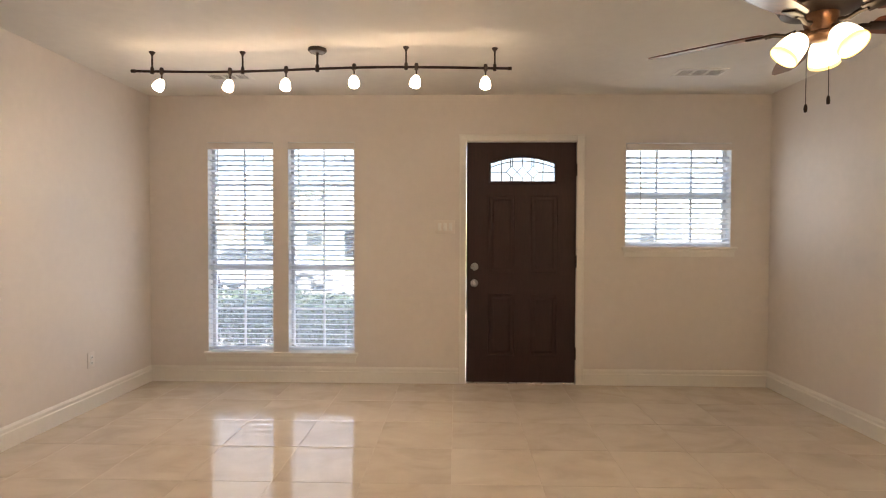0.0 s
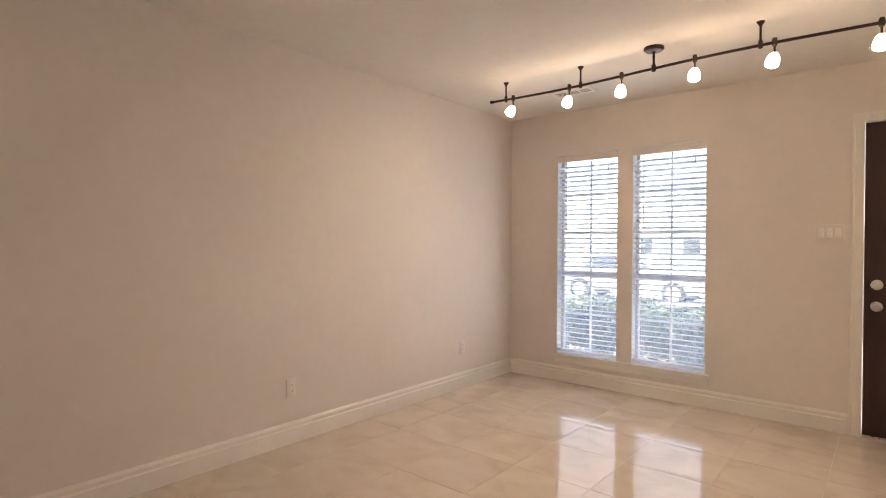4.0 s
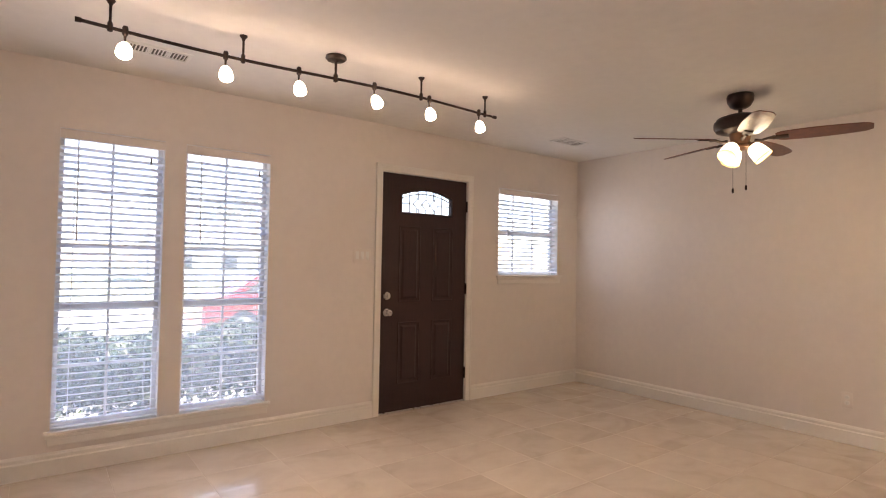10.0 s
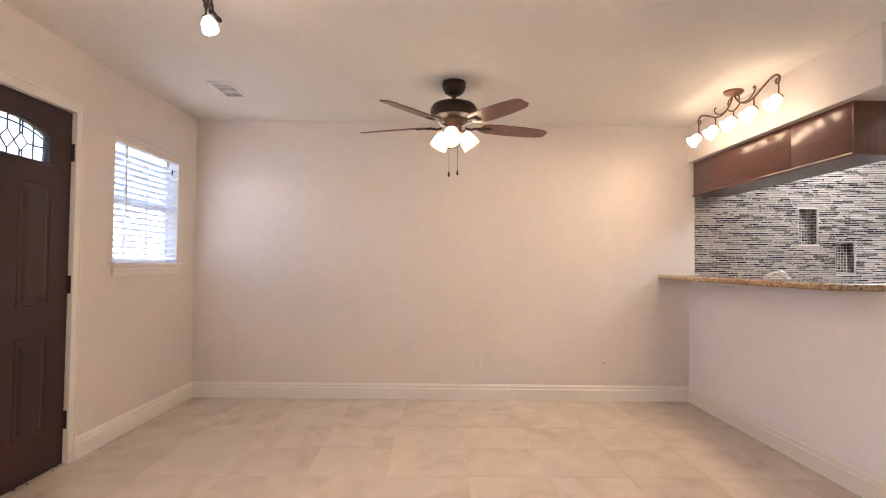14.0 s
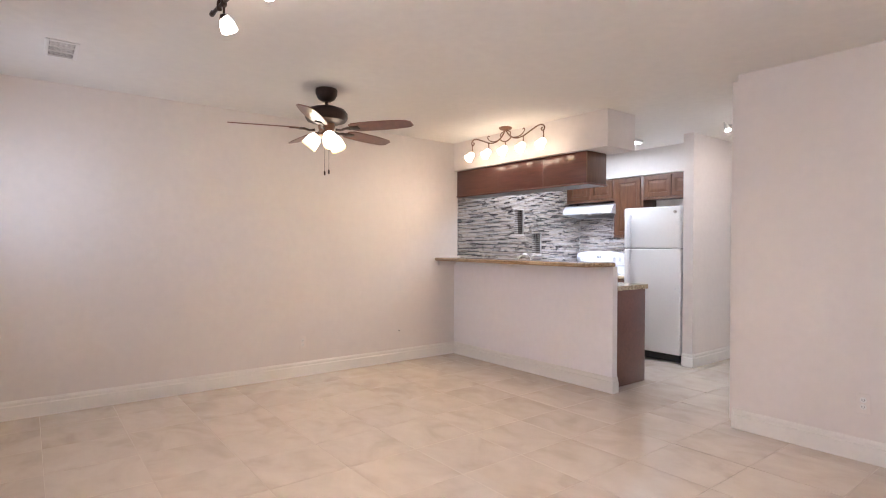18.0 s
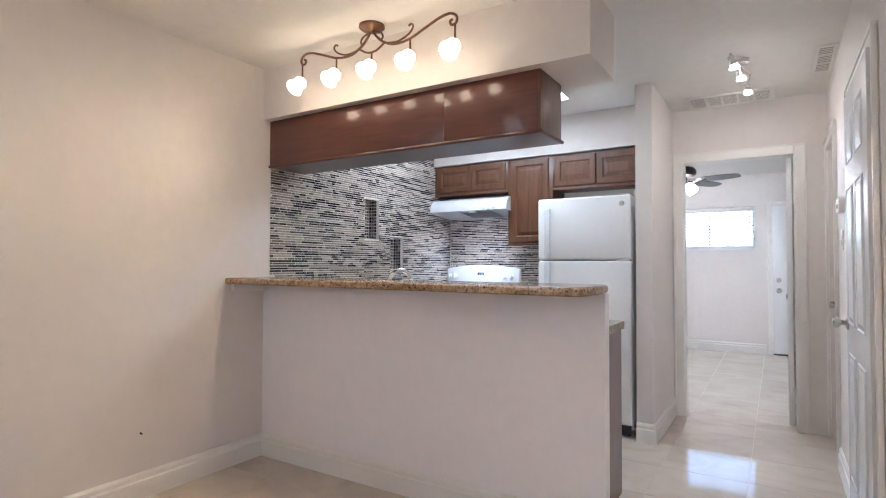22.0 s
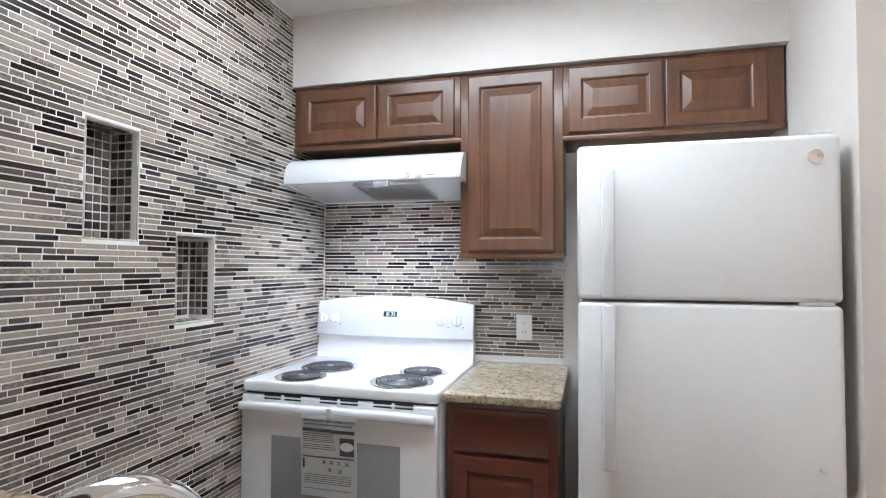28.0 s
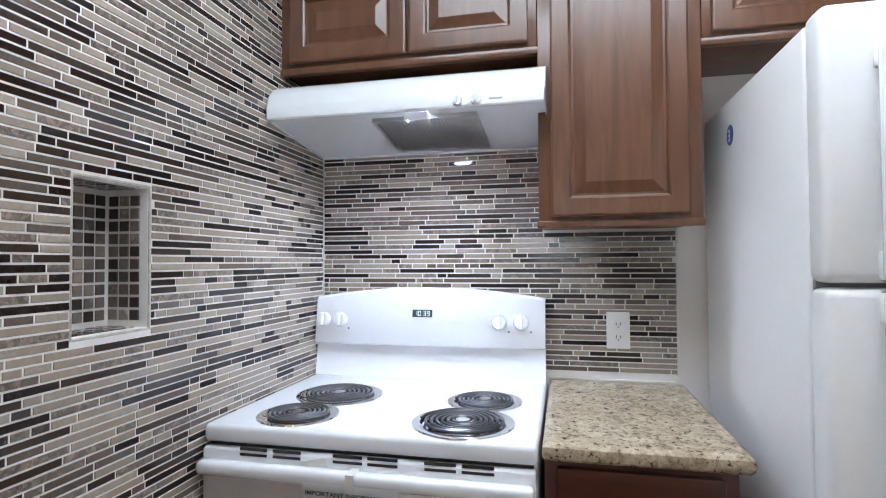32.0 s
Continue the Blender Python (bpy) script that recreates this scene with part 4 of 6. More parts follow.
for v in top.verts:     # the front edge runs out of square, wider at the free end
    v.co.y += 0.030 * (EX - v.co.x) * max(0.0, min(1.0, (v.co.y - 0.30) / 0.15))
part("slab", top, GRANITE, bar)
part("support_cleat", B((EX - 0.035, PN + 0.003, BZ0 - 0.045, EX - 0.002, 0.48, BZ0 + 0.001), bevel=0.003), PAINT, bar, "white painted support cleat")

CB0, CB1 = 1.818, 2.116
hung = thing("bar_cabinet", "reddish brown wooden cabinet hung under soffit above bar", "cabinet", (0, 0, 0))
part("body", B((1.654, -0.079, CB0 + 0.004, EX - 0.002, 0.187, CB1), bevel=0.002), CABDARK, hung)
for a, b in ((1.652, 2.167), (2.1675, EX - 0.002)):
    part("back_panel", B((a, 0.188, CB0 + 0.012, b, 0.200, CB1), bevel=0.0015), CABDARK, hung)
part("end_panel", B((1.640, -0.084, CB0 + 0.012, 1.652, 0.200, CB1), bevel=0.0015), CABWOOD, hung)
part("bottom_panel", B((1.640, -0.084, CB0 - 0.004, EX - 0.002, 0.200, CB0 + 0.003)), plain("grey_glossy_underside", (0.075, 0.040, 0.030), 0.3, vary=0.1), hung, "dark glossy underside")
lip = bmesh.new()
tube(lip, [(EX - 0.004, 0.204, CB0 + 0.004), (1.636, 0.204, CB0 + 0.004)], 0.009, 8)
tube(lip, [(1.636, 0.208, CB0 + 0.004), (1.636, -0.089, CB0 + 0.004)], 0.009, 8)
part("base_moulding", lip, CABDARK, hung)


# ---- lamp over the bar ----
barlamp = thing("bar_lamp", "rubbed bronze scroll ceiling lamp with five lit glass shades", "lamp", (2.492, 0.392, CZ))
part("canopy", lathe(bmesh.new(), [(0.066, 0.0), (0.068, -0.010), (0.056, -0.022), (0.024, -0.030), (0.018, -0.036)], 28), RUST, barlamp)


def smooth_path(pts, n=6):
    """Catmull-Rom through points."""
    pts = [Vector(p) for p in pts]
    ext = [2 * pts[0] - pts[1], *pts, 2 * pts[-1] - pts[-2]]
    out = []
    for a, b, c, d in zip(ext, ext[1:], ext[2:], ext[3:]):
        for k in range(n):
            t = k / n
            out.append(0.5 * ((2 * b) + (c - a) * t + (2 * a - 5 * b + 4 * c - d) * t * t + (3 * b - a - 3 * c + d) * t ** 3))
    return out + [pts[-1]]


for s in (-1, 1):
    P = lambda x, z: (s * x, 0, z)  # noqa: E731
    part("scroll_arm", tube(bmesh.new(), smooth_path([P(0.012, -0.034), P(0.030, -0.062), P(0.075, -0.100), P(0.15, -0.128), P(0.24, -0.122), P(0.33, -0.090), P(0.42, -0.058), P(0.478, -0.052), P(0.512, -0.074), P(0.508, -0.104), P(0.484, -0.108), P(0.476, -0.090), P(0.490, -0.082)]), 0.0065, 8), RUST, barlamp)
    part("scroll_arm", tube(bmesh.new(), smooth_path([P(0.010, -0.034), P(0.062, -0.050), P(0.072, -0.078), P(0.052, -0.086), P(0.046, -0.070)]), 0.005, 8), RUST, barlamp)
    part("scroll_arm", tube(bmesh.new(), smooth_path([P(0.10, -0.112), P(0.17, -0.118), P(0.235, -0.096), P(0.262, -0.066), P(0.252, -0.048), P(0.236, -0.056)]), 0.005, 8), RUST, barlamp)
part("scroll_arm", tube(bmesh.new(), smooth_path([(-0.085, 0, -0.106), (-0.03, 0, -0.136), (0.03, 0, -0.136), (0.085, 0, -0.106)]), 0.0055, 8), RUST, barlamp)
for x, z in ((-0.503, -0.108), (-0.245, -0.122), (0.0, -0.140), (0.245, -0.122), (0.505, -0.108)):
    holder = bmesh.new()
    cyl(holder, (x, 0, z), (x, 0, -0.188), 0.005, n=8)
    m = Matrix.Translation((x, -0.008, -0.196)) @ pose(0, 0, 0, 48, 0, 0)
    lathe(holder, [(0.010, 0.012), (0.020, 0.006), (0.022, -0.008), (0.016, -0.012)], 16, m)
    holder = part("lamp_holder", holder, RUST, barlamp)
    part("shade", flared(bmesh.new(), m @ pose(0, 0, -0.004), 0.048, 0.086), LAMP_BAR, holder, "glowing flared glass shade")
    bulb(m @ pose(0, 0, -0.004), 0.086, 0.019, BULB_BAR, holder)


# ---- kitchen cabinets ----
def panel_door(w, h, t=0.020, rim=0.056):
    """A framed cabinet door with a raised panel; its face looks along +y, its corner at the origin."""
    bm = bmesh.new()
    steps = [(0.003, -t), (0.0, -t + 0.003), (0.0, -0.005), (0.002, -0.0015), (0.006, 0.0), (rim - 0.008, 0.0), (rim - 0.003, -0.003), (rim, -0.010), (rim + 0.006, -0.0105), (rim + 0.034, -0.0015), (rim + 0.036, -0.001)]
    rings = [[bm.verts.new((x, y, z)) for x, z in ((d, d), (w - d, d), (w - d, h - d), (d, h - d))] for d, y in steps]
    for a, b in zip(rings, rings[1:]):
        for k in range(4):
            bm.faces.new((a[k], a[(k + 1) % 4], b[(k + 1) % 4], b[k]))
    bm.faces.new(rings[0][::-1])
    bm.faces.new(rings[-1])
    return bm


UY = -1.762


def upper(name, x0, x1, z0, z1, doors, label):
    ob = thing("wall_cabinet", label, "cabinet", (x0, SY, z0), group="kitchen wall cabinets")
    w, h, d = x1 - x0, z1 - z0, UY - SY - 0.019
    part("body", B((0, 0, 0, w, d, h), bevel=0.0015), CABWOOD, ob)
    part("bottom_lip", B((-0.004, d - 0.02, -0.012, w + 0.004, d + 0.006, 0.008), bevel=0.003), CABWOOD, ob)
    for a, b in doors:
        part("door", panel_door(b - a - 0.004, h - 0.034, rim=0.054), CABWOOD, ob, at=pose(a - x0 + 0.002, d + 0.0205, 0.018), smooth=False)
    return ob


UZ = 2.119
upper("", 2.724, EX - 0.003, 1.850, UZ, ((3.088, 3.455), (2.745, 3.085)), "brown wooden wall cabinet above the range hood")
upper("", 2.311, 2.722, 1.374, UZ, ((2.342, 2.690),), "tall brown wooden wall cabinet with one raised-panel door")
upper("", FX1 + 0.010, 2.309, 1.832, UZ, ((1.943, 2.290), (1.598, 1.940)), "brown wooden wall cabinet above the refrigerator")

base = thing("base_cabinet", "brown wooden base cabinet with drawer and door", "cabinet", (2.320, SY, 0), group="kitchen base cabinets")
part("body", B((0, 0, 0.10, 0.382, 0.575, 0.862), (0.01, 0.02, 0, 0.372, 0.50, 0.10), bevel=0.002), CABDARK, base)
part("drawer_front", B((0.028, 0.576, 0.690, 0.356, 0.596, 0.838), bevel=0.005), CABDARK, base)
part("door", panel_door(0.328, 0.560, rim=0.055), CABDARK, base, at=pose(0.028, 0.597, 0.115))
top = thing("worktop", "speckled beige granite worktop between range and refrigerator", "worktop", (0, 0, 0), group="kitchen worktops")
part("slab", slab(2.303, 2.706, SY + 0.001, -1.437, 0.864, 0.900, (0.002, 0.002, 0.004, 0.012)), LAMINATE, top)
part("caulk_bead", B((2.333, SY + 0.001, 0.899, 2.706, SY + 0.007, 0.906), bevel=0.002), TRIM, top)

island = thing("base_cabinet", "dark brown wooden base cabinet behind the bar", "cabinet", (1.420, -0.390, 0), group="kitchen base cabinets")
part("body", B((0.016, 0.025, 0.10, EX - 1.422, 0.533, 0.69), (0.03, 0.09, 0, EX - 1.422, 0.52, 0.10)), CABDARK, island)
part("end_panel", B((0, 0, 0, 0.016, 0.533, 0.862), bevel=0.002), CABDARK, island, "dark reddish brown end panel")
part("face_frame", B((0.016, 0.0, 0.10, EX - 1.422, 0.025, 0.862)), CABDARK, island)
sinktop = thing("sink_worktop", "speckled beige granite worktop with cut-out sink", "worktop", (0, 0, 0), group="kitchen worktops")
CZT = 0.900
SX, SYY, SA, SB = 2.62, -0.165, 0.30, 0.160


def oval(d, n=40):
    pts = []
    for k in range(n):
        a = 2 * math.pi * k / n
        c, s = math.cos(a), math.sin(a)
        e = 0.62
        pts.append((SX + (SA - d) * math.copysign(abs(c) ** e, c), SYY + (SB - d) * math.copysign(abs(s) ** e, s)))
    return pts


bm = bmesh.new()
X0, X1, Y0, Y1 = 1.412, EX - 0.001, -0.425, PS - 0.001
inner = oval(0)
outer = []
for x, y in inner:
    dx, dy = x - SX, y - SYY
    f = min([q for q in ((X1 - SX) / dx if dx > 1e-6 else 9, (X0 - SX) / dx if dx < -1e-6 else 9, (Y1 - SYY) / dy if dy > 1e-6 else 9, (Y0 - SYY) / dy if dy < -1e-6 else 9)])
    outer.append((SX + dx * f, SYY + dy * f))
for z, flip in ((CZT, False), (CZT - 0.04, True)):
    vi, vo = [bm.verts.new((x, y, z)) for x, y in inner], [bm.verts.new((x, y, z)) for x, y in outer]
    for k in range(40):
        j = (k + 1) % 40
        bm.faces.new((vi[k], vi[j], vo[j], vo[k]))
    if not flip:
        ti, to = vi, vo
    else:
        for k in range(40):
            j = (k + 1) % 40
            bm.faces.new((ti[k], ti[j], vi[j], vi[k]))
            bm.faces.new((to[k], to[j], vo[j], vo[k]))
cor = [(X0, Y0), (X1, Y0), (X1, Y1), (X0, Y1)]
for cx, cy in cor:
    near = sorted(range(40), key=lambda k: (outer[k][0] - cx) ** 2 + (outer[k][1] - cy) ** 2)
    a = next(k for k in near if abs(outer[k][0] - cx) < 1e-6)
    b = next(k for k in near if abs(outer[k][1] - cy) < 1e-6)
    t3 = [bm.verts.new((*outer[a], CZT)), bm.verts.new((cx, cy, CZT)), bm.verts.new((*outer[b], CZT))]
    l3 = [bm.verts.new((*outer[a], CZT - 0.04)), bm.verts.new((cx, cy, CZT - 0.04)), bm.verts.new((*outer[b], CZT - 0.04))]
    bm.faces.new(t3)
    bm.faces.new(l3)
    for k in range(2):
        bm.faces.new((t3[k], t3[k + 1], l3[k + 1], l3[k]))
part("slab", bm, LAMINATE, sinktop)
part("caulk_bead", B((EX - 0.009, -0.423, CZT - 0.001, EX - 0.001, 0.13, CZT + 0.007), bevel=0.002), TRIM, sinktop)
sink = thing("kitchen_sink", "brushed steel undermount sink bowl in granite worktop", "sink", (0, 0, 0))
bm = bmesh.new()
levels = [(-0.012, CZT - 0.041), (0.004, CZT - 0.042), (0.010, CZT - 0.10), (0.022, CZT - 0.17), (0.060, CZT - 0.185), (0.130, CZT - 0.19)]
rings = [[bm.verts.new((x, y, z)) for x, y in oval(d)] for d, z in levels]
for a, b in zip(rings, rings[1:]):
    for k in range(40):
        bm.faces.new((a[k], a[(k + 1) % 40], b[(k + 1) % 40], b[k]))
bm.faces.new(rings[-1])
part("bowl", bm, STEEL, sink)
part("drain", lathe(bmesh.new(), [(0.045, CZT - 0.187), (0.043, CZT - 0.184), (0.030, CZT - 0.186), (0.010, CZT - 0.188)], 20, Matrix.Translation((SX, SYY, 0))), CHROME, sink)
tap = thing("kitchen_faucet", "chrome gooseneck faucet behind the sink", "faucet", (2.572, 0.138, CZT))
part("base", lathe(bmesh.new(), [(0.030, 0), (0.030, 0.006), (0.024, 0.012), (0.020, 0.045), (0.016, 0.052)], 20), CHROME, tap)
d = Vector((-0.045, -0.175, 0))
neck = [(0, 0, 0.04), (0, 0, 0.10), (0, 0, 0.172)] + [tuple(d * (0.5 - 0.5 * math.cos(a)) + Vector((0, 0, 0.172 + 0.092 * math.sin(a)))) for a in [math.pi * k / 17 for k in range(1, 16)]] + [tuple(d + Vector((0, 0, 0.186)))]
neck = part("spout", tube(bmesh.new(), neck, 0.0132, 14), CHROME, tap)
part("aerator", cyl(bmesh.new(), tuple(d + Vector((0, 0, 0.193))), tuple(d + Vector((0, 0, 0.167))), 0.0165, n=18), CHROME, neck)
part("lever", tube(bmesh.new(), [(0.018, 0, 0.040), (0.060, 0.01, 0.060), (0.095, 0.014, 0.085)], [0.008, 0.006, 0.007], 10), CHROME, tap)


# ---- range ----
RX0, RX1, RY, RZT = 2.712, 3.485, -1.428, 0.898
stove = thing("kitchen_range", "white electric coil range with leaflet taped to oven door", "range", (RX0, SY + 0.02, 0))
RW, RD = RX1 - RX0, RY - SY - 0.02
part("body", B((0.003, 0.0, 0.02, RW - 0.003, RD - 0.03, RZT - 0.045), bevel=0.004), ENAMEL, stove)
ct = bmesh.new()
box(ct, (0, 0, RZT - 0.042), (RW, RD + 0.004, RZT), 0.012, 4)
part("cooktop", ct, ENAMEL, stove)
# black strip standing for the shade in the gap under the cooktop
part("gap_shade", B((0.01, RD - 0.035, RZT - 0.052, RW - 0.01, RD - 0.012, RZT - 0.042)), BLACK, stove)
back = bmesh.new()
prof = [(0.0, RZT - 0.01), (0.058, RZT - 0.01), (0.040, 1.000), (0.056, 1.004), (0.060, 1.012), (0.040, 1.150), (0.030, 1.158), (0.0, 1.158)]
cols = []
for k in range(17):
    u = k / 16
    rise = 0.032 * (1 - (2 * u - 1) ** 2)
    bulge = 0.012 * (1 - (2 * u - 1) ** 4)
    x = 0.004 + u * (RW - 0.008)
    cols.append([back.verts.new((x, y + (bulge if 1.0 < z < 1.16 and y > 0 else 0), z + (rise if z > 1.1 else 0) * 1.0)) for y, z in prof])
for a, b in zip(cols, cols[1:]):
    for k in range(len(prof)):
        back.faces.new((a[k], a[(k + 1) % len(prof)], b[(k + 1) % len(prof)], b[k]))
back.faces.new(cols[0][::-1])
back.faces.new(cols[-1])
back = part("control_panel", back, ENAMEL, stove)


def on_panel(x, z):
    u = (x - 0.004) / (RW - 0.008)
    return 0.060 + 0.012 * (1 - (2 * u - 1) ** 4) - 0.020 * (z - 1.012) / (0.138 + 0.032 * (1 - (2 * u - 1) ** 2))


for x in (0.077, 0.145, 0.676, 0.738):
    z = 1.083
    m = Matrix.Translation((x, on_panel(x, z) - 0.0005, z)) @ Vector((0, 1, 0.14)).to_track_quat("Z", "Y").to_matrix().to_4x4()
    kn = lathe(bmesh.new(), [(0.0245, 0), (0.0245, 0.006), (0.021, 0.016), (0.019, 0.020), (0.004, 0.021)], 22, m)
    box(kn, (-0.006, -0.022, 0.012), (0.006, 0.022, 0.034), 0.004, m=m)
    part("knob", kn, ENAMEL, back, "white control knob")
    part("indicator", cyl(bmesh.new(), m @ Vector((0.030, -0.028, 0.0)), m @ Vector((0.030, -0.028, 0.002)), 0.003, n=8), BLACK, back)
xd = 3.105 - RX0
m = Matrix.Translation((xd, on_panel(xd, 1.108) + 0.0020, 1.108)) @ Vector((0, 1, 0.14)).to_track_quat("Z", "Y").to_matrix().to_4x4()
disp = part("clock_display", box(bmesh.new(), (-0.033, -0.012, -0.002), (0.033, 0.012, 0.0015), 0.001, m=m), BLACK, back, "black clock window")
for k, on in enumerate(("bc", "abcdef", "abcdg", "abcdfg")):
    dg = bmesh.new()
    x0 = 0.021 - k * 0.012 - (0.005 if k > 1 else 0)
    seg = {"a": (0, 0.007, 0.007, 0.0012), "g": (0, 0.0, 0.007, 0.0012), "d": (0, -0.007, 0.007, 0.0012), "f": (0.0035, 0.0035, 0.0012, 0.006), "b": (-0.0035, 0.0035, 0.0012, 0.006), "e": (0.0035, -0.0035, 0.0012, 0.006), "c": (-0.0035, -0.0035, 0.0012, 0.006)}
    for s in on:
        cx, cy, sx, sy = seg[s]
        box(dg, (-x0 - cx - sx / 2, cy - sy / 2, 0.0016), (-x0 - cx + sx / 2, cy + sy / 2, 0.0022), m=m)
    part("digit", dg, DISPLAY, disp)
for k, (x, z) in enumerate(((0.03, 1.093), (0.03, 1.110), (-0.03 - 0.06, 1.100), (-0.03 - 0.085, 1.090), (-0.03 - 0.085, 1.112))):
    part("button", cyl(bmesh.new(), (xd + x * 2.2, on_panel(xd + x * 2.2, z) - 0.002, z), (xd + x * 2.2, on_panel(xd + x * 2.2, z) + 0.0015, z), 0.005, n=10), ENAMEL, back)


def burner(x, y, r):
    pan = lathe(bmesh.new(), [(r + 0.018, 0.0005), (r + 0.017, 0.004), (r + 0.002, 0.0045), (r - 0.008, 0.001), (r * 0.55, 0.0008), (0.012, 0.0008)], 36, Matrix.Translation((x, y, RZT)))
    pan = part("drip_pan", pan, CHROME, stove, "chrome drip pan")
    turns = 6 if r > 0.085 else 5
    pts = []
    for k in range(turns * 24 + 1):
        a = 2 * math.pi * k / 24
        rr = 0.022 + (r - 0.025) * k / (turns * 24)
        pts.append((x + rr * math.cos(a), y + rr * math.sin(a), RZT + 0.0072))
    part("coil", tube(bmesh.new(), pts, 0.0037, 7), COIL, pan, "black spiral heating coil")
    part("medallion", cyl(bmesh.new(), (x, y, RZT + 0.004), (x, y, RZT + 0.0095), 0.017, n=18), CHROME, pan)


for x, y, r in ((3.282, -1.745, 0.103), (3.300, -1.535, 0.082), (2.890, -1.550, 0.103), (2.868, -1.750, 0.082)):
    burner(x - RX0, y - SY - 0.02, r)
door = B((0.004, RD - 0.028, 0.18, RW - 0.004, RD + 0.012, RZT - 0.051), bevel=0.006, seg=3)
door = part("oven_door", door, ENAMEL, stove)
part("oven_window", B((0.135, RD + 0.0115, 0.37, RW - 0.135, RD + 0.0145, 0.705), bevel=0.001), GREYGLASS, door, "grey oven glass")
hd = bmesh.new()
box(hd, (0.006, RD + 0.010, 0.793), (RW - 0.006, RD + 0.046, 0.826), 0.013, 4)
part("oven_handle", hd, ENAMEL, door)
for x in (0.088, 0.168, 0.295, 0.375, 0.520, 0.603):
    for z in (0.8375, 0.8500):
        part("vent_slot", B((x, RD + 0.0105, z - 0.0031, x + 0.068, RD + 0.0128, z + 0.0031)), BLACK, door)
part("drawer_front", B((0.004, RD - 0.028, 0.035, RW - 0.004, RD + 0.008, 0.172), bevel=0.006), ENAMEL, stove)

leaflet = thing("leaflet", "white printed leaflet taped to the oven handle", "leaflet", (RX0 + RW - 0.385, RY + 0.0475, 0.800))
LW, LH = 0.216, 0.288
bm = bmesh.new()
rows_ = []
for k in range(9):
    v = k / 8
    rows_.append([bm.verts.new((LW / 2 - LW * j / 4, 0.003 - 0.004 * v + 0.003 * math.sin(v * 5 + j * 0.4), 0.005 - LH * v)) for j in range(5)])
for a, b in zip(rows_, rows_[1:]):
    for j in range(4):
        bm.faces.new((a[j], a[j + 1], b[j + 1], b[j]))
got = bmesh.ops.solidify(bm, geom=bm.faces[:], thickness=0.0008)
sheet = part("sheet", bm, PAPER, leaflet, smooth=False)


def on_sheet(u, v):
    return (LW / 2 - LW * u, 0.0048 - 0.004 * v + 0.003 * math.sin(v * 5 + u * 1.6), 0.005 - LH * v)


def ink(name, u0, u1, v0, v1):
    bm = bmesh.new()
    q = [bm.verts.new(on_sheet(u, v)) for u, v in ((u0, v0), (u1, v0), (u1, v1), (u0, v1))]
    bm.faces.new(q)
    return part(name, bm, INK, sheet, smooth=False)


for v in (0.225, 0.25, 0.275, 0.30, 0.32):
    ink("text_line", 0.05, 0.60, v, v + 0.007)
for v in (0.36, 0.385, 0.41):
    ink("text_line", 0.05, 0.62, v, v + 0.007)
ink("text_bar", 0.04, 0.56, 0.165, 0.205)
ink("text_bar", 0.56, 0.96, 0.172, 0.212)
ink("text_bar", 0.04, 0.95, 0.505, 0.522)
ink("text_bar", 0.04, 0.075, 0.54, 0.66)
ink("picture", 0.70, 0.95, 0.26, 0.48)
bm = bmesh.new()
bm.faces.new([bm.verts.new(Vector(on_sheet(0.825 + 0.12 * math.cos(a), 0.365 + 0.055 * math.sin(a))) + Vector((0, 0.0004, 0))) for a in [2 * math.pi * k / 20 for k in range(20)]])
part("picture", bm, PAPER, sheet, smooth=False)
for u, v in ((0.42, 0.57), (0.55, 0.57), (0.68, 0.57), (0.82, 0.58), (0.52, 0.66), (0.70, 0.67)):
    bm = bmesh.new()
    for s in (-1, 1):
        q = [on_sheet(u + a, v + b) for a, b in ((-0.035, -0.022 * s), (-0.022, -0.026 * s), (0.035, 0.022 * s), (0.022, 0.026 * s))]
        bm.faces.new([bm.verts.new(c) for c in q])
    part("cross_mark", bm, INK, sheet, smooth=False)
for v in (0.73, 0.755, 0.78, 0.805, 0.83, 0.90):
    ink("text_line", 0.06, 0.90, v, v + 0.006)
for words, u, v, size in (("IMPORTANT INFORMATION", 0.035, 0.085, 0.0122), ("ONLY TO BE REMOVED BY THE CONSUMER", 0.06, 0.125, 0.0068)):
    cu = bpy.data.curves.new("lettering", "FONT")
    cu.body, cu.size, cu.extrude, cu.offset = words, size, 0.0001, 0.00035
    tmp = new("lettering", cu)
    bpy.context.view_layer.update()
    me = bpy.data.meshes.new_from_object(tmp.evaluated_get(bpy.context.evaluated_depsgraph_get()))
    bpy.data.objects.remove(tmp)
    wmax = max(q.co.x for q in me.vertices)
    for q in me.vertices:
        uu, vv = u + q.co.x / wmax * (0.93 if size > 0.01 else 0.87), v - q.co.y / LH
        q.co = Vector(on_sheet(uu, vv)) + Vector((0, q.co.z + 0.0004, 0))
    me.materials.clear()
    me.materials.append(INK)
    lt = new("lettering", me)
    lt.parent = sheet
TAPE = plain("milky_tape", (0.74, 0.73, 0.70), 0.25, vary=0.05)
part("tape", B((-0.010, 0.0062, -0.012, 0.009, 0.0068, 0.0275)), TAPE, leaflet, "strip of clear tape")
part("tape", B((-0.010, -0.034, 0.0275, 0.009, 0.0068, 0.0281)), TAPE, leaflet, "strip of clear tape")
flap = bmesh.new()
box(flap, (0.055, -0.034, 0.034), (0.115, -0.033, 0.058), m=pose(0, 0, 0, -10, 12, 0))
part("loose_tape", flap, PAPER, leaflet, "loose white tape end")


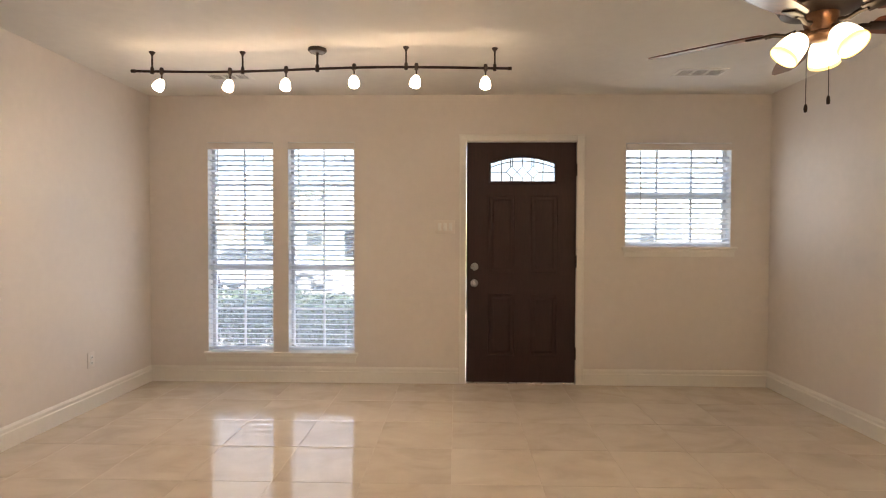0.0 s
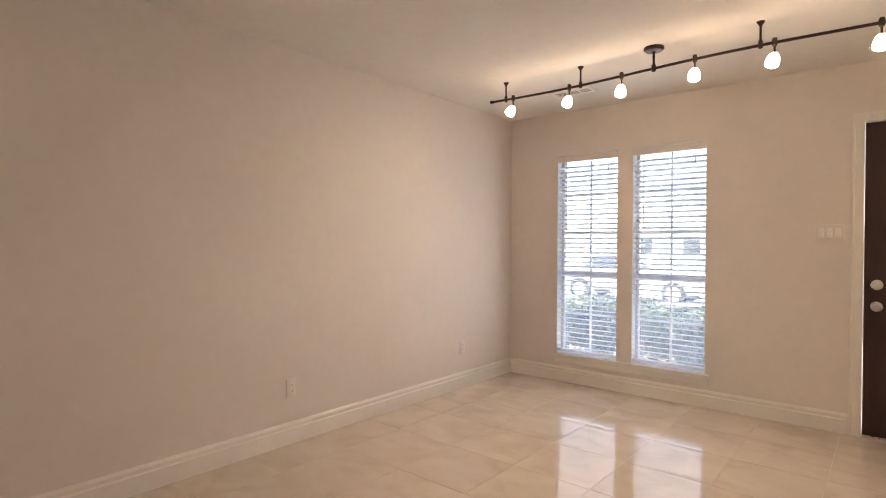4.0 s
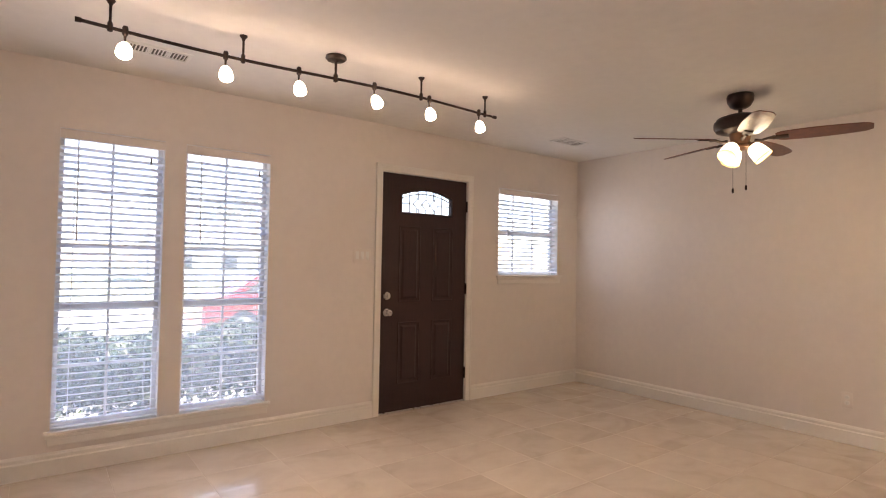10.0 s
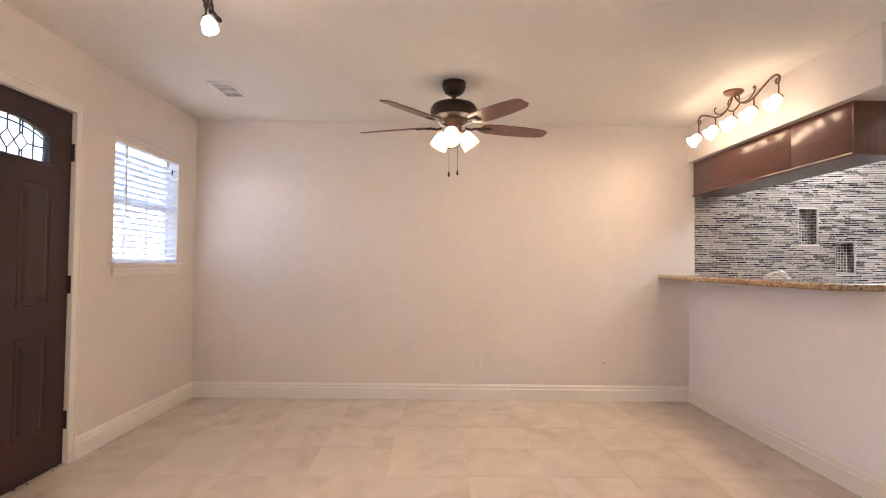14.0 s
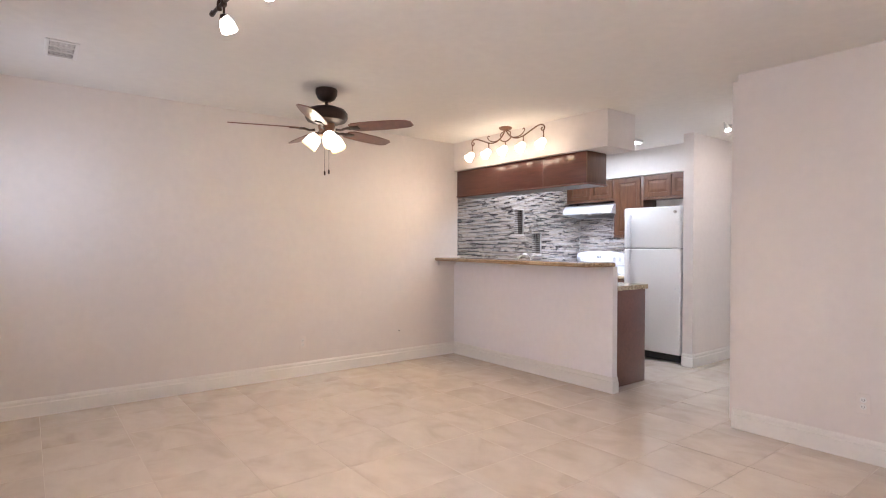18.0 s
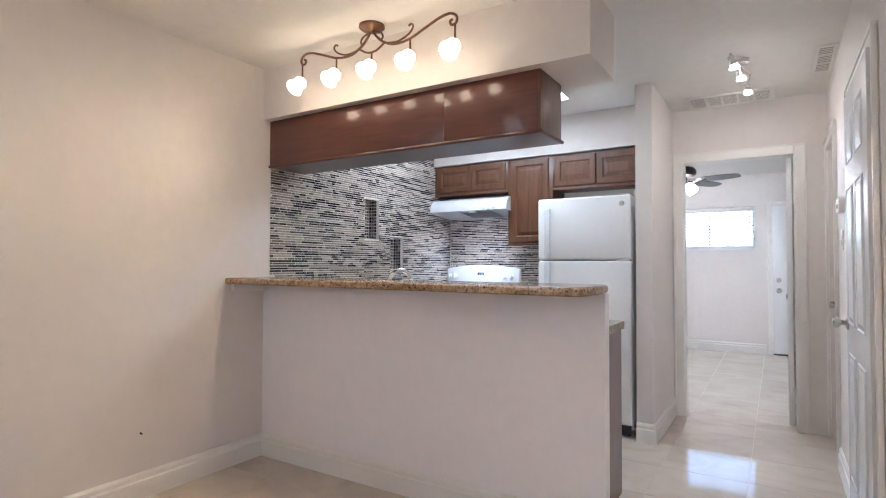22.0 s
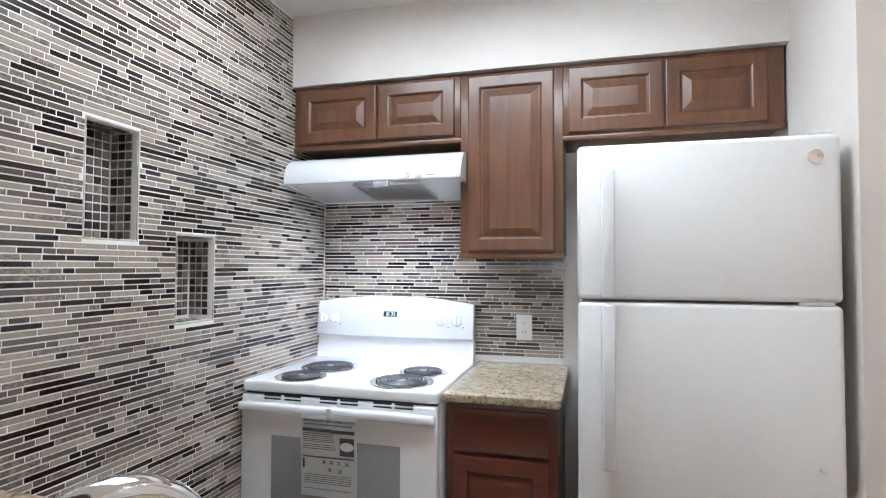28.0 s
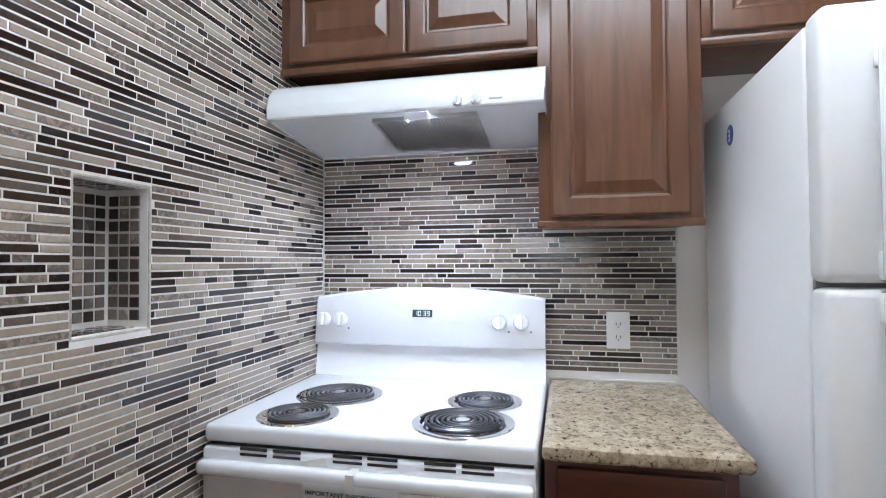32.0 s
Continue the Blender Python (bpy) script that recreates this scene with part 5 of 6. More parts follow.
# ---- hood ----
HX0, HX1, HYF = 2.698, 3.484, -1.690
hood = thing("range_hood", "white under-cabinet range hood with two knobs", "hood", (HX0, SY + 0.002, 1.672))
HW, HD = HX1 - HX0, HYF - SY
outline = [(0, -0.036), (0, 0.128), (HD - 0.110, 0.130), (HD - 0.075, 0.124), (HD - 0.040, 0.108), (HD - 0.014, 0.080), (HD - 0.002, 0.048), (HD, 0.042), (HD, 0.012), (HD - 0.004, 0.008), (HD - 0.016, 0.008), (HD - 0.016, 0.014), (0.012, -0.030), (0.012, -0.036)]
sh = bmesh.new()
a = [sh.verts.new((0.0, y, z)) for y, z in outline]
b = [sh.verts.new((HW, y, z)) for y, z in outline]
for k in range(len(outline)):
    j = (k + 1) % len(outline)
    sh.faces.new((a[k], a[j], b[j], b[k]))
part("shell", sh, ENAMEL, hood)
for x in (0.0, HW - 0.004):
    sd = prism(bmesh.new(), outline[:10], x, x + 0.004, Matrix(((0, 0, 1, 0), (1, 0, 0, 0), (0, 1, 0, 0), (0, 0, 0, 1))))
    part("side_panel", sd, ENAMEL, hood)
under = pose(0, 0.012, -0.030, math.degrees(math.atan2(0.044, HD - 0.028)), 0, 0)
filt = part("grease_filter", B((0.19, 0.05, -0.006, 0.48, HD - 0.07, -0.001)), STEEL, hood, "aluminium mesh filter", at=under)
for k in range(26):
    part("filter_slat", B((0.20 + k * 0.0105, 0.06, -0.009, 0.206 + k * 0.0105, HD - 0.08, -0.006)), STEEL, filt)
part("filter_frame", B((0.185, 0.045, -0.012, 0.485, 0.058, -0.001), (0.185, HD - 0.078, -0.012, 0.485, HD - 0.065, -0.001), (0.185, 0.058, -0.012, 0.197, HD - 0.078, -0.001), (0.475, 0.058, -0.012, 0.487, HD - 0.078, -0.001)), STEEL, hood, at=under)
# added three-sided shield that blocks the lamp's reflection in the east mosaic
part("lamp_shield", B((0.318, HD - 0.040, -0.024, 0.382, HD - 0.036, -0.001), (0.318, HD - 0.066, -0.020, 0.322, HD - 0.040, -0.001), (0.378, HD - 0.066, -0.020, 0.382, HD - 0.040, -0.001)), ENAMEL, hood, at=under)
part("hood_lamp", B((0.323, HD - 0.062, -0.008, 0.377, HD - 0.041, -0.001), bevel=0.003), glow("hood_lamp_lens", (0.74, 0.84, 1.0), 265.0), hood, "small lit lamp lens", at=under)
for x in (0.178, 0.228):
    kn = bmesh.new()
    cyl(kn, (x, HD - 0.001, 0.024), (x, HD + 0.014, 0.024), 0.0145, 0.013, 18)
    box(kn, (x - 0.003, HD + 0.008, 0.012), (x + 0.003, HD + 0.020, 0.036), 0.002)
    part("knob", kn, ENAMEL, hood, "white control knob")
part("mark", B((0.110, HD, 0.022, 0.145, HD + 0.0006, 0.027)), GREY, hood)


# ---- refrigerator ----
FW0, FW1, FYF, FH = 1.565, 2.248, -1.288, 1.690
cold = thing("refrigerator", "white top-freezer refrigerator with plain handles", "refrigerator", (FW0, SY + 0.03, 0))
w, d = FW1 - FW0, FYF - SY - 0.03
part("body", B((0.004, 0, 0.045, w - 0.004, d - 0.075, FH - 0.006), bevel=0.008, seg=3), FRIDGE, cold)
part("gasket", B((0.012, d - 0.076, 0.10, w - 0.012, d - 0.066, FH - 0.014)), GREY, cold)
FZ = 1.231
fz = part("freezer_door", B((0, d - 0.066, FZ + 0.004, w, d, FH), bevel=0.016, seg=4), FRIDGE, cold)
fd = part("fridge_door", B((0, d - 0.066, 0.092, w, d, FZ - 0.004), bevel=0.016, seg=4), FRIDGE, cold)
for parent_, z0, z1 in ((fz, FZ + 0.008, FH - 0.075), (fd, FZ - 0.48, FZ - 0.008)):
    hb = bmesh.new()
    box(hb, (w - 0.105, d + 0.022, z0), (w - 0.066, d + 0.044, z1), 0.009, 3)
    lo_end = z0 if parent_ is fz else z1 - 0.05
    box(hb, (w - 0.100, d - 0.002, lo_end), (w - 0.072, d + 0.030, lo_end + 0.05), 0.006)
    far = z1 - 0.04 if parent_ is fz else z0
    box(hb, (w - 0.100, d - 0.002, far), (w - 0.072, d + 0.030, far + 0.04), 0.006)
    part("handle", hb, ENAMEL, parent_, "white moulded handle")
part("badge", cyl(bmesh.new(), (0.062, d - 0.001, FH - 0.062), (0.062, d + 0.004, FH - 0.062), 0.019, n=24), NICKEL, fz, "round grey metal badge")
part("hinge_cover", B((0.02, d - 0.05, FZ - 0.006, 0.105, d - 0.006, FZ + 0.006), bevel=0.002), ENAMEL, cold)
part("hinge_cover", B((0.015, d - 0.055, FH - 0.001, 0.075, d - 0.012, FH + 0.010), bevel=0.003), ENAMEL, cold)
part("door_button", cyl(bmesh.new(), (0.055, d - 0.001, 0.80), (0.055, d + 0.004, 0.80), 0.008, n=14), ENAMEL, fd)
part("toe_grille", B((0.02, d - 0.08, 0.012, w - 0.02, d - 0.035, 0.085), bevel=0.004), BLACK, cold)
for x in (0.03, w - 0.07):
    part("foot", cyl(bmesh.new(), (x + 0.02, d - 0.06, 0), (x + 0.02, d - 0.06, 0.05), 0.02, n=14), GREY, cold)
st = cyl(bmesh.new(), (w - 0.0045, d - 0.504, 1.590), (w - 0.0030, d - 0.504, 1.590), 0.026, n=22)
st = part("sticker", st, BLUE, cold, "round dark blue sticker")
part("sticker_mark", B((w - 0.0031, d - 0.507, 1.575, w - 0.0026, d - 0.503, 1.605), (w - 0.0031, d - 0.514, 1.599, w - 0.0026, d - 0.506, 1.605), (w - 0.0031, d - 0.514, 1.587, w - 0.0026, d - 0.506, 1.593), (w - 0.0031, d - 0.514, 1.575, w - 0.0026, d - 0.506, 1.581)), PAPER, st)

plate((2.496, SY + 0.004, 1.058), 180, "outlet", "white duplex outlet on mosaic backsplash")

box_light = thing("ceiling_light", "lit white fluorescent box light on kitchen ceiling", "lamp", (2.610, -0.955, CZ))
part("housing", B((-0.635, -0.280, -0.036, -0.622, 0.280, 0.0), (0.622, -0.280, -0.036, 0.635, 0.280, 0.0), (-0.622, -0.280, -0.036, 0.622, -0.267, 0.0), (-0.622, 0.267, -0.036, 0.622, 0.280, 0.0), bevel=0.003), PLASTIC, box_light)
part("diffuser", B((-0.621, -0.266, -0.042, 0.621, 0.266, -0.020), bevel=0.005), PANEL, box_light, "glowing white diffuser")


# ---- hall ----
spot = thing("hall_spotlight", "satin nickel three-spot ceiling light, lit", "lamp", (0.89, -1.14, CZ))
part("canopy", lathe(bmesh.new(), [(0.055, 0), (0.056, -0.014), (0.048, -0.022), (0.010, -0.024)], 24), NICKEL, spot)
part("bar", tube(bmesh.new(), smooth_path([(0.03, 0.30, -0.055), (0.045, 0.16, -0.050), (0.0, 0.0, -0.045), (-0.045, -0.16, -0.050), (-0.03, -0.30, -0.055)]), 0.007, 8), NICKEL, spot)
part("stem", cyl(bmesh.new(), (0, 0, -0.02), (0, 0, -0.05), 0.008, n=10), NICKEL, spot)
for k, (x, y) in enumerate(((0.03, 0.27), (0.0, 0.04), (-0.03, -0.28))):
    m = Matrix.Translation((x, y, -0.066)) @ pose(0, 0, 0, 22, 0, 140 + 20 * k)
    hd = lathe(bmesh.new(), [(0.007, 0.014), (0.018, 0.006), (0.020, -0.020), (0.024, -0.040), (0.017, -0.042)], 18, m)
    hd = part("spot_head", hd, NICKEL, spot)
    part("bulb", lathe(bmesh.new(), [(0.013, -0.030), (0.020, -0.044), (0.027, -0.062), (0.026, -0.064), (0.004, -0.0645)], 18, m), LAMP_HALL, hd, "glowing reflector bulb")
    part("lens", cyl(bmesh.new(), m @ Vector((0, 0, -0.0646)), m @ Vector((0, 0, -0.067)), 0.0225, 0.021, 18), BULB_HALL, hd, "bright lamp lens")

grille = thing("return_grille", "white return air grille in hall ceiling", "vent", (1.0, -1.96, CZ))
part("frame", B((-0.29, -0.155, -0.010, 0.29, -0.125, 0), (-0.29, 0.125, -0.010, 0.29, 0.155, 0), (-0.29, -0.125, -0.010, -0.255, 0.125, 0), (0.255, -0.125, -0.010, 0.29, 0.125, 0), bevel=0.002), PLASTIC, grille)
# dark brown sheet closing the grille behind its slats
part("backing", B((-0.255, -0.125, -0.003, 0.255, 0.125, 0)), plain("brown_backing", (0.16, 0.125, 0.09), 0.8, vary=0.3), grille, "dark brown backing behind slats")
for k in range(4):
    part("divider", B((-0.16 + 0.104 * k - 0.008, -0.125, -0.010, -0.16 + 0.104 * k + 0.008, 0.125, -0.003)), PLASTIC, grille)
for k in range(12):
    part("slat", B((-0.255, -0.0050, -0.0008, 0.255, 0.0050, 0.0008)), PLASTIC, grille, at=pose(0, -0.114 + 0.0207 * k, -0.0045, 0, 0, 0))
register((0.458, -1.37, CZ), 0.50, 0.11, "beige slatted register beside the hall wall", 3, 90, plain("beige_duct", (0.40, 0.36, 0.31), 0.8, vary=0.1))


def six_panel(name, at, rz, w, h, label, knob_x, sides=(1,)):
    """A white six-panel door leaf; x along its width from the hinge, faces along -y and +y."""
    ob = thing(name, label, "door", at, rz, kind="structure")
    part("leaf", B((0, 0, 0.008, w, 0.035, h), bevel=0.002), DOORWHITE, ob)
    a, b, c, d = 0.11, w / 2 - 0.05, w / 2 + 0.05, w - 0.11
    for x0, x1 in ((a, b), (c, d)):
        for z0, z1 in ((0.22, 0.80), (0.93, 1.56), (1.67, h - 0.12)):
            part("panel", raised(bmesh.new(), x0, x1, z0, z1, -0.0005, -1, 0.006, 0.020), DOORWHITE, ob, smooth=False)
            part("panel", raised(bmesh.new(), x0, x1, z0, z1, 0.0355, 1, 0.006, 0.020), DOORWHITE, ob, smooth=False)
    part("knob", knob(bmesh.new(), (knob_x, 0, 0.93), (0, -1, 0)), NICKEL, ob, "satin nickel knob")
    part("knob", knob(bmesh.new(), (knob_x, 0.035, 0.93), (0, 1, 0)), NICKEL, ob, "satin nickel knob")
    return ob


casing("trim_bedroom_door", K0, K1, KZ, BY, 1, 0.075)
solid("door_jamb", B((K0 - 0.018, BY - 0.121, 0, K0, BY + 0.001, KZ + 0.018), (K1, BY - 0.121, 0, K1 + 0.018, BY + 0.001, KZ + 0.018), (K0, BY - 0.121, KZ, K1, BY + 0.001, KZ + 0.018)), TRIM, "white painted door jamb", "trim")
six_panel("door_2", (K0 + 0.012, BY - 0.125, 0), -95, 0.745, 2.03, "white six-panel bedroom door standing open", 0.68)


def hall_door(name, y0, y1, label, knob_y, flush):
    """A closed door in the hall's west wall, with casing."""
    w = y1 - y0
    six_panel(name, (HX - flush, y1 - 0.0008, 0), -90, w - 0.0016, KZ - 0.006, label, knob_y)
    bm = bmesh.new()
    c = 0.062
    for s in ((y0 - c, 0, y0, KZ + c), (y1, 0, y1 + c, KZ + c), (y0, KZ, y1, KZ + c)):
        box(bm, (HX, s[0], s[1]), (HX + 0.016, s[2], s[3]), 0.004)
    e = c + 0.003
    for s in ((y0 - e, 0, y0 - c + 0.014, KZ + c - 0.016), (y1 + c - 0.014, 0, y1 + e, KZ + c - 0.016), (y0 - e, KZ + c - 0.014, y1 + e, KZ + e)):
        box(bm, (HX + 0.001, s[0], s[1]), (HX + 0.022, s[2], s[3]), 0.003)
    solid("trim_hall_door", bm, TRIM, "white painted door casing", "trim")


hall_door("door_3", -0.70, 0.06, "white six-panel hall door, closed", 0.70, 0.006)
hall_door("door_4", -2.08, -1.48, "white six-panel hall door set back, closed", 0.54, 0.09)

dial = thing("thermostat", "white thermostat on hall wall", "thermostat", (HX, -1.08, 1.528), 90)
part("case", B((-0.06, -0.030, -0.042, 0.06, 0, 0.042), bevel=0.006), PLASTIC, dial)
part("display", B((-0.035, -0.0315, -0.012, 0.02, -0.0295, 0.026)), GREY, dial)
part("lever", B((0.035, -0.040, -0.02, 0.05, -0.029, 0.005), bevel=0.002), PLASTIC, dial)
plate((HX, -1.15, 1.342), 90, "switch", "white rocker switch under the thermostat", 1)


# ---- bedroom, through its door ----
window("window_4", 0.96, 2.08, 1.422, 2.0, BEDY - 0.06, 2, (), 0, "high wide bedroom window with blind", -1)
bm = blind(0.96, 2.08, 1.432, 2.003, BEDY - 0.03, 0.9, "white slatted blind in the bedroom window", wand_length=0.3, tilt=14.0)
bm.matrix_world = pose(1.52, BEDY - 0.030, 1.432, 0, 0, 180)
solid("trim_bedroom_window", B((0.93, BEDY, 1.402, 2.11, BEDY + 0.02, 1.422), bevel=0.003), TRIM, "white painted window stool", "trim")
casing("trim_back_door", -0.007, 0.760, 2.0, BEDY, 1, 0.055)
rear = thing("door_5", "white flush back door with nickel knob and deadbolt, closed", "door", (-0.002, BEDY + 0.002, 0), kind="structure")
part("leaf", B((0, 0, 0.02, 0.757, 0.012, 1.995), bevel=0.002), DOORWHITE, rear)
part("sweep", B((0, 0.0, 0.0, 0.757, 0.014, 0.022)), BLACK, rear, "black door sweep")
part("knob", knob(bmesh.new(), (0.69, 0.012, 0.86), (0, 1, 0)), NICKEL, rear, "satin nickel knob")
part("deadbolt", deadbolt(bmesh.new(), (0.69, 0.012, 1.0), (0, 1, 0)), NICKEL, rear, "satin nickel deadbolt")
BLADEGREY = plain("dark_fan_blade", (0.06, 0.055, 0.05), 0.4, vary=0.1)
BEDLAMP = glow("bedroom_lamp_glass", (0.86, 0.93, 1.0), 22.0)
ceiling_fan((1.62, -4.00, 2.44), 20, 0.62, BLADEGREY, BRONZE, BEDLAMP, BEDLAMP, "dark five-blade ceiling fan with lit shades in bedroom", False)


# ---- outside ----
GRASS = plain("lawn", (0.20, 0.23, 0.13), 0.9, vary=0.35, scale=1.5, grain=0.6, grain_scale=60)
CONCRETE = plain("concrete", (0.55, 0.53, 0.50), 0.85, vary=0.12, scale=2, grain=0.4, grain_scale=90)
ASPHALT = plain("pale_concrete_road", (0.40, 0.39, 0.37), 0.9, vary=0.2, scale=3, grain=0.5, grain_scale=80)
LEAF = plain("hedge_leaf", (0.036, 0.064, 0.026), 0.5, vary=0.45, scale=25)
BARK = plain("bark", (0.10, 0.075, 0.055), 0.9, vary=0.3, scale=20)
SIDING = plain("pale_siding", (0.78, 0.77, 0.74), 0.7, vary=0.06)
SHINGLE = plain("roof_shingle", (0.42, 0.40, 0.38), 0.9, vary=0.25, scale=12)
CARPAINT = plain("grey_car_paint", (0.34, 0.34, 0.36), 0.2, vary=0.05, coat=0.8)
RUBBER = plain("tyre_rubber", (0.025, 0.025, 0.025), 0.8)
DARKGLASS = plain("dark_glass", (0.10, 0.11, 0.12), 0.08)

GZ = -0.45
solid("ground", B((-140, -140, GZ - 0.2, 140, 140, GZ)), GRASS, "lawn with uneven green grass", "ground")
solid("pavement", B((0.9, NY + T + 0.01, GZ, 1.95, 13.2, GZ + 0.03), (-60, 13.2, GZ, 60, 14.4, GZ + 0.03)), CONCRETE, "pale concrete front path and sidewalk", "pavement")
solid("driveway", B((-9.0, NY + T + 0.01, GZ, 0.88, 13.2, GZ + 0.02)), CONCRETE, "pale concrete apron in front of the windows", "pavement")
solid("road", B((-70, 15.2, GZ, 70, 22.0, GZ + 0.01)), ASPHALT, "pale concrete street", "road")
solid("kerb", B((-70, 15.05, GZ, 70, 15.2, GZ + 0.13), (-70, 22.0, GZ, 70, 22.15, GZ + 0.13), bevel=0.02), CONCRETE, "concrete kerb", "kerb")
solid("foundation", B((WX - T, -6.2, GZ, EX + T, NY + T, -0.101)), CONCRETE, "concrete house foundation", "foundation")
wall("wall_outer", [(-1.6, -6.1, GZ, -1.5, BY, 2.6), (3.63, -6.1, GZ, 3.7, SY, 2.6)], "pale outer wall of the house", SIDING)


def leaves(name, material, parent, spots, size, seed):
    """Many small folded leaves at the given spots."""
    rng = np.random.default_rng(seed)
    n = len(spots)
    p = np.array(spots)
    q = rng.normal(size=(n, 3, 3))
    u = q[:, 0] / np.linalg.norm(q[:, 0], axis=1, keepdims=True)
    v = np.cross(u, q[:, 1])
    v /= np.linalg.norm(v, axis=1, keepdims=True)
    s = size * rng.uniform(0.6, 1.3, (n, 1))
    w = np.cross(u, v)
    verts = np.stack([p - u * s, p + v * s * 0.5 + w * s * 0.12, p + u * s, p - v * s * 0.5 + w * s * 0.12], 1).reshape(-1, 3)
    me = bpy.data.meshes.new(name)
    k = np.arange(n) * 4
    me.from_pydata(verts.tolist(), [], np.concatenate([np.stack([k, k + 1, k + 2], 1), np.stack([k, k + 2, k + 3], 1)]).tolist())
    me.materials.append(material)
    ob = new(name, me)
    ob.parent = parent
    return tagged(ob, kind="stuff")


rng = np.random.default_rng(5)
hedge = thing("hedge", "clipped green leafy hedge with bare stems below", "hedge", (0, 6.05, GZ))
spots = []
while len(spots) < 34000:
    x, y, z = rng.uniform(-4.2, 0.75), rng.uniform(-0.42, 0.42), rng.uniform(0.44, 1.11)
    keep = 0.35 + 0.65 * min(1, max(0, (z - 0.50) / 0.35)) + 0.25 * math.sin(x * 5.1 + z * 3) * math.sin(x * 2.3)
    if rng.random() < keep and z < 1.05 + 0.05 * math.sin(x * 3.7) + 0.03 * math.sin(x * 9.1):
        spots.append((x, y, z))
leaves("foliage", LEAF, hedge, spots, 0.036, 6)
for k in range(20):
    x = -4.0 + 0.24 * k + rng.uniform(-0.06, 0.06)
    y = rng.uniform(-0.15, 0.15)
    part("stem", tube(bmesh.new(), [(x, y, 0), (x + rng.uniform(-0.05, 0.05), y, 0.42), (x + rng.uniform(-0.14, 0.14), y + rng.uniform(-0.1, 0.1), 0.80)], [0.016, 0.013, 0.007], 6), BARK, hedge)


def tree(at, h, crown, seed):
    rng = np.random.default_rng(seed)
    ob = thing("tree", "leafy green street tree with brown trunk", "tree", at, group="street trees")
    limbs = bmesh.new()
    tube(limbs, [(0, 0, 0), (0.05, 0.02, h * 0.25), (-0.04, 0.05, h * 0.5), (0.03, 0, h * 0.75)], [0.19, 0.15, 0.11, 0.05], 10)
    tips = []
    for k in range(9):
        a, z = 2.4 * k, h * (0.35 + 0.05 * k)
        tip = (crown * 0.8 * math.cos(a), crown * 0.8 * math.sin(a), z + h * rng.uniform(0.12, 0.25))
        tube(limbs, [(0, 0, z - 0.1), (tip[0] * 0.5, tip[1] * 0.5, (z + tip[2]) / 2), tip], [0.07, 0.045, 0.02], 6)
        tips.append(tip)
    part("trunk", limbs, BARK, ob)
    pts = []
    for t in tips + [(0, 0, h * 0.95)]:
        for _ in range(420):
            g = rng.normal(size=3) * crown * np.array((0.30, 0.30, 0.24))
            pts.append((t[0] + g[0], t[1] + g[1], t[2] + g[2]))
    leaves("crown", LEAF, ob, pts, 0.10, seed + 1)
    return ob


tree((13.0, 52.0, GZ), 7.5, 2.9, 21)
tree((-14.0, 54.0, GZ), 8.0, 3.1, 31)


def far_house(x, y, w, d, label):
    ob = thing("house", label, "house", (x, y, GZ), group="houses across the street")
    part("wall", B((-w / 2, 0, 0, w / 2, d, 3.0)), SIDING, ob)
    roof = bmesh.new()
    a = [roof.verts.new(c) for c in ((-w / 2 - 0.5, -0.5, 3.0), (w / 2 + 0.5, -0.5, 3.0), (w / 2 + 0.5, d + 0.5, 3.0), (-w / 2 - 0.5, d + 0.5, 3.0))]
    b = [roof.verts.new(c) for c in ((-w / 2 + 1.6, d / 2, 5.0), (w / 2 - 1.6, d / 2, 5.0))]
    for f in ((a[0], a[1], b[1], b[0]), (a[2], a[3], b[0], b[1]), (a[1], a[2], b[1]), (a[3], a[0], b[0]), a[::-1]):
        roof.faces.new(f)
    part("roof", roof, SHINGLE, ob, smooth=False)
    for k in (-0.36, -0.12, 0.30):
        wn_ = part("window", B((k * w - 0.7, -0.05, 0.9, k * w + 0.7, 0.0, 2.2)), VINYL, ob)
        part("pane", B((k * w - 0.62, -0.06, 0.98, k * w + 0.62, -0.05, 2.12)), DARKGLASS, wn_)
    part("door", B((0.08 * w - 0.5, -0.05, 0.05, 0.08 * w + 0.5, 0, 2.15)), DOORBROWN, ob)


far_house(-9.0, 44.0, 15.0, 8.0, "pale single-storey house with grey roof")
far_house(12.5, 45.0, 14.0, 8.0, "pale single-storey house with grey roof")


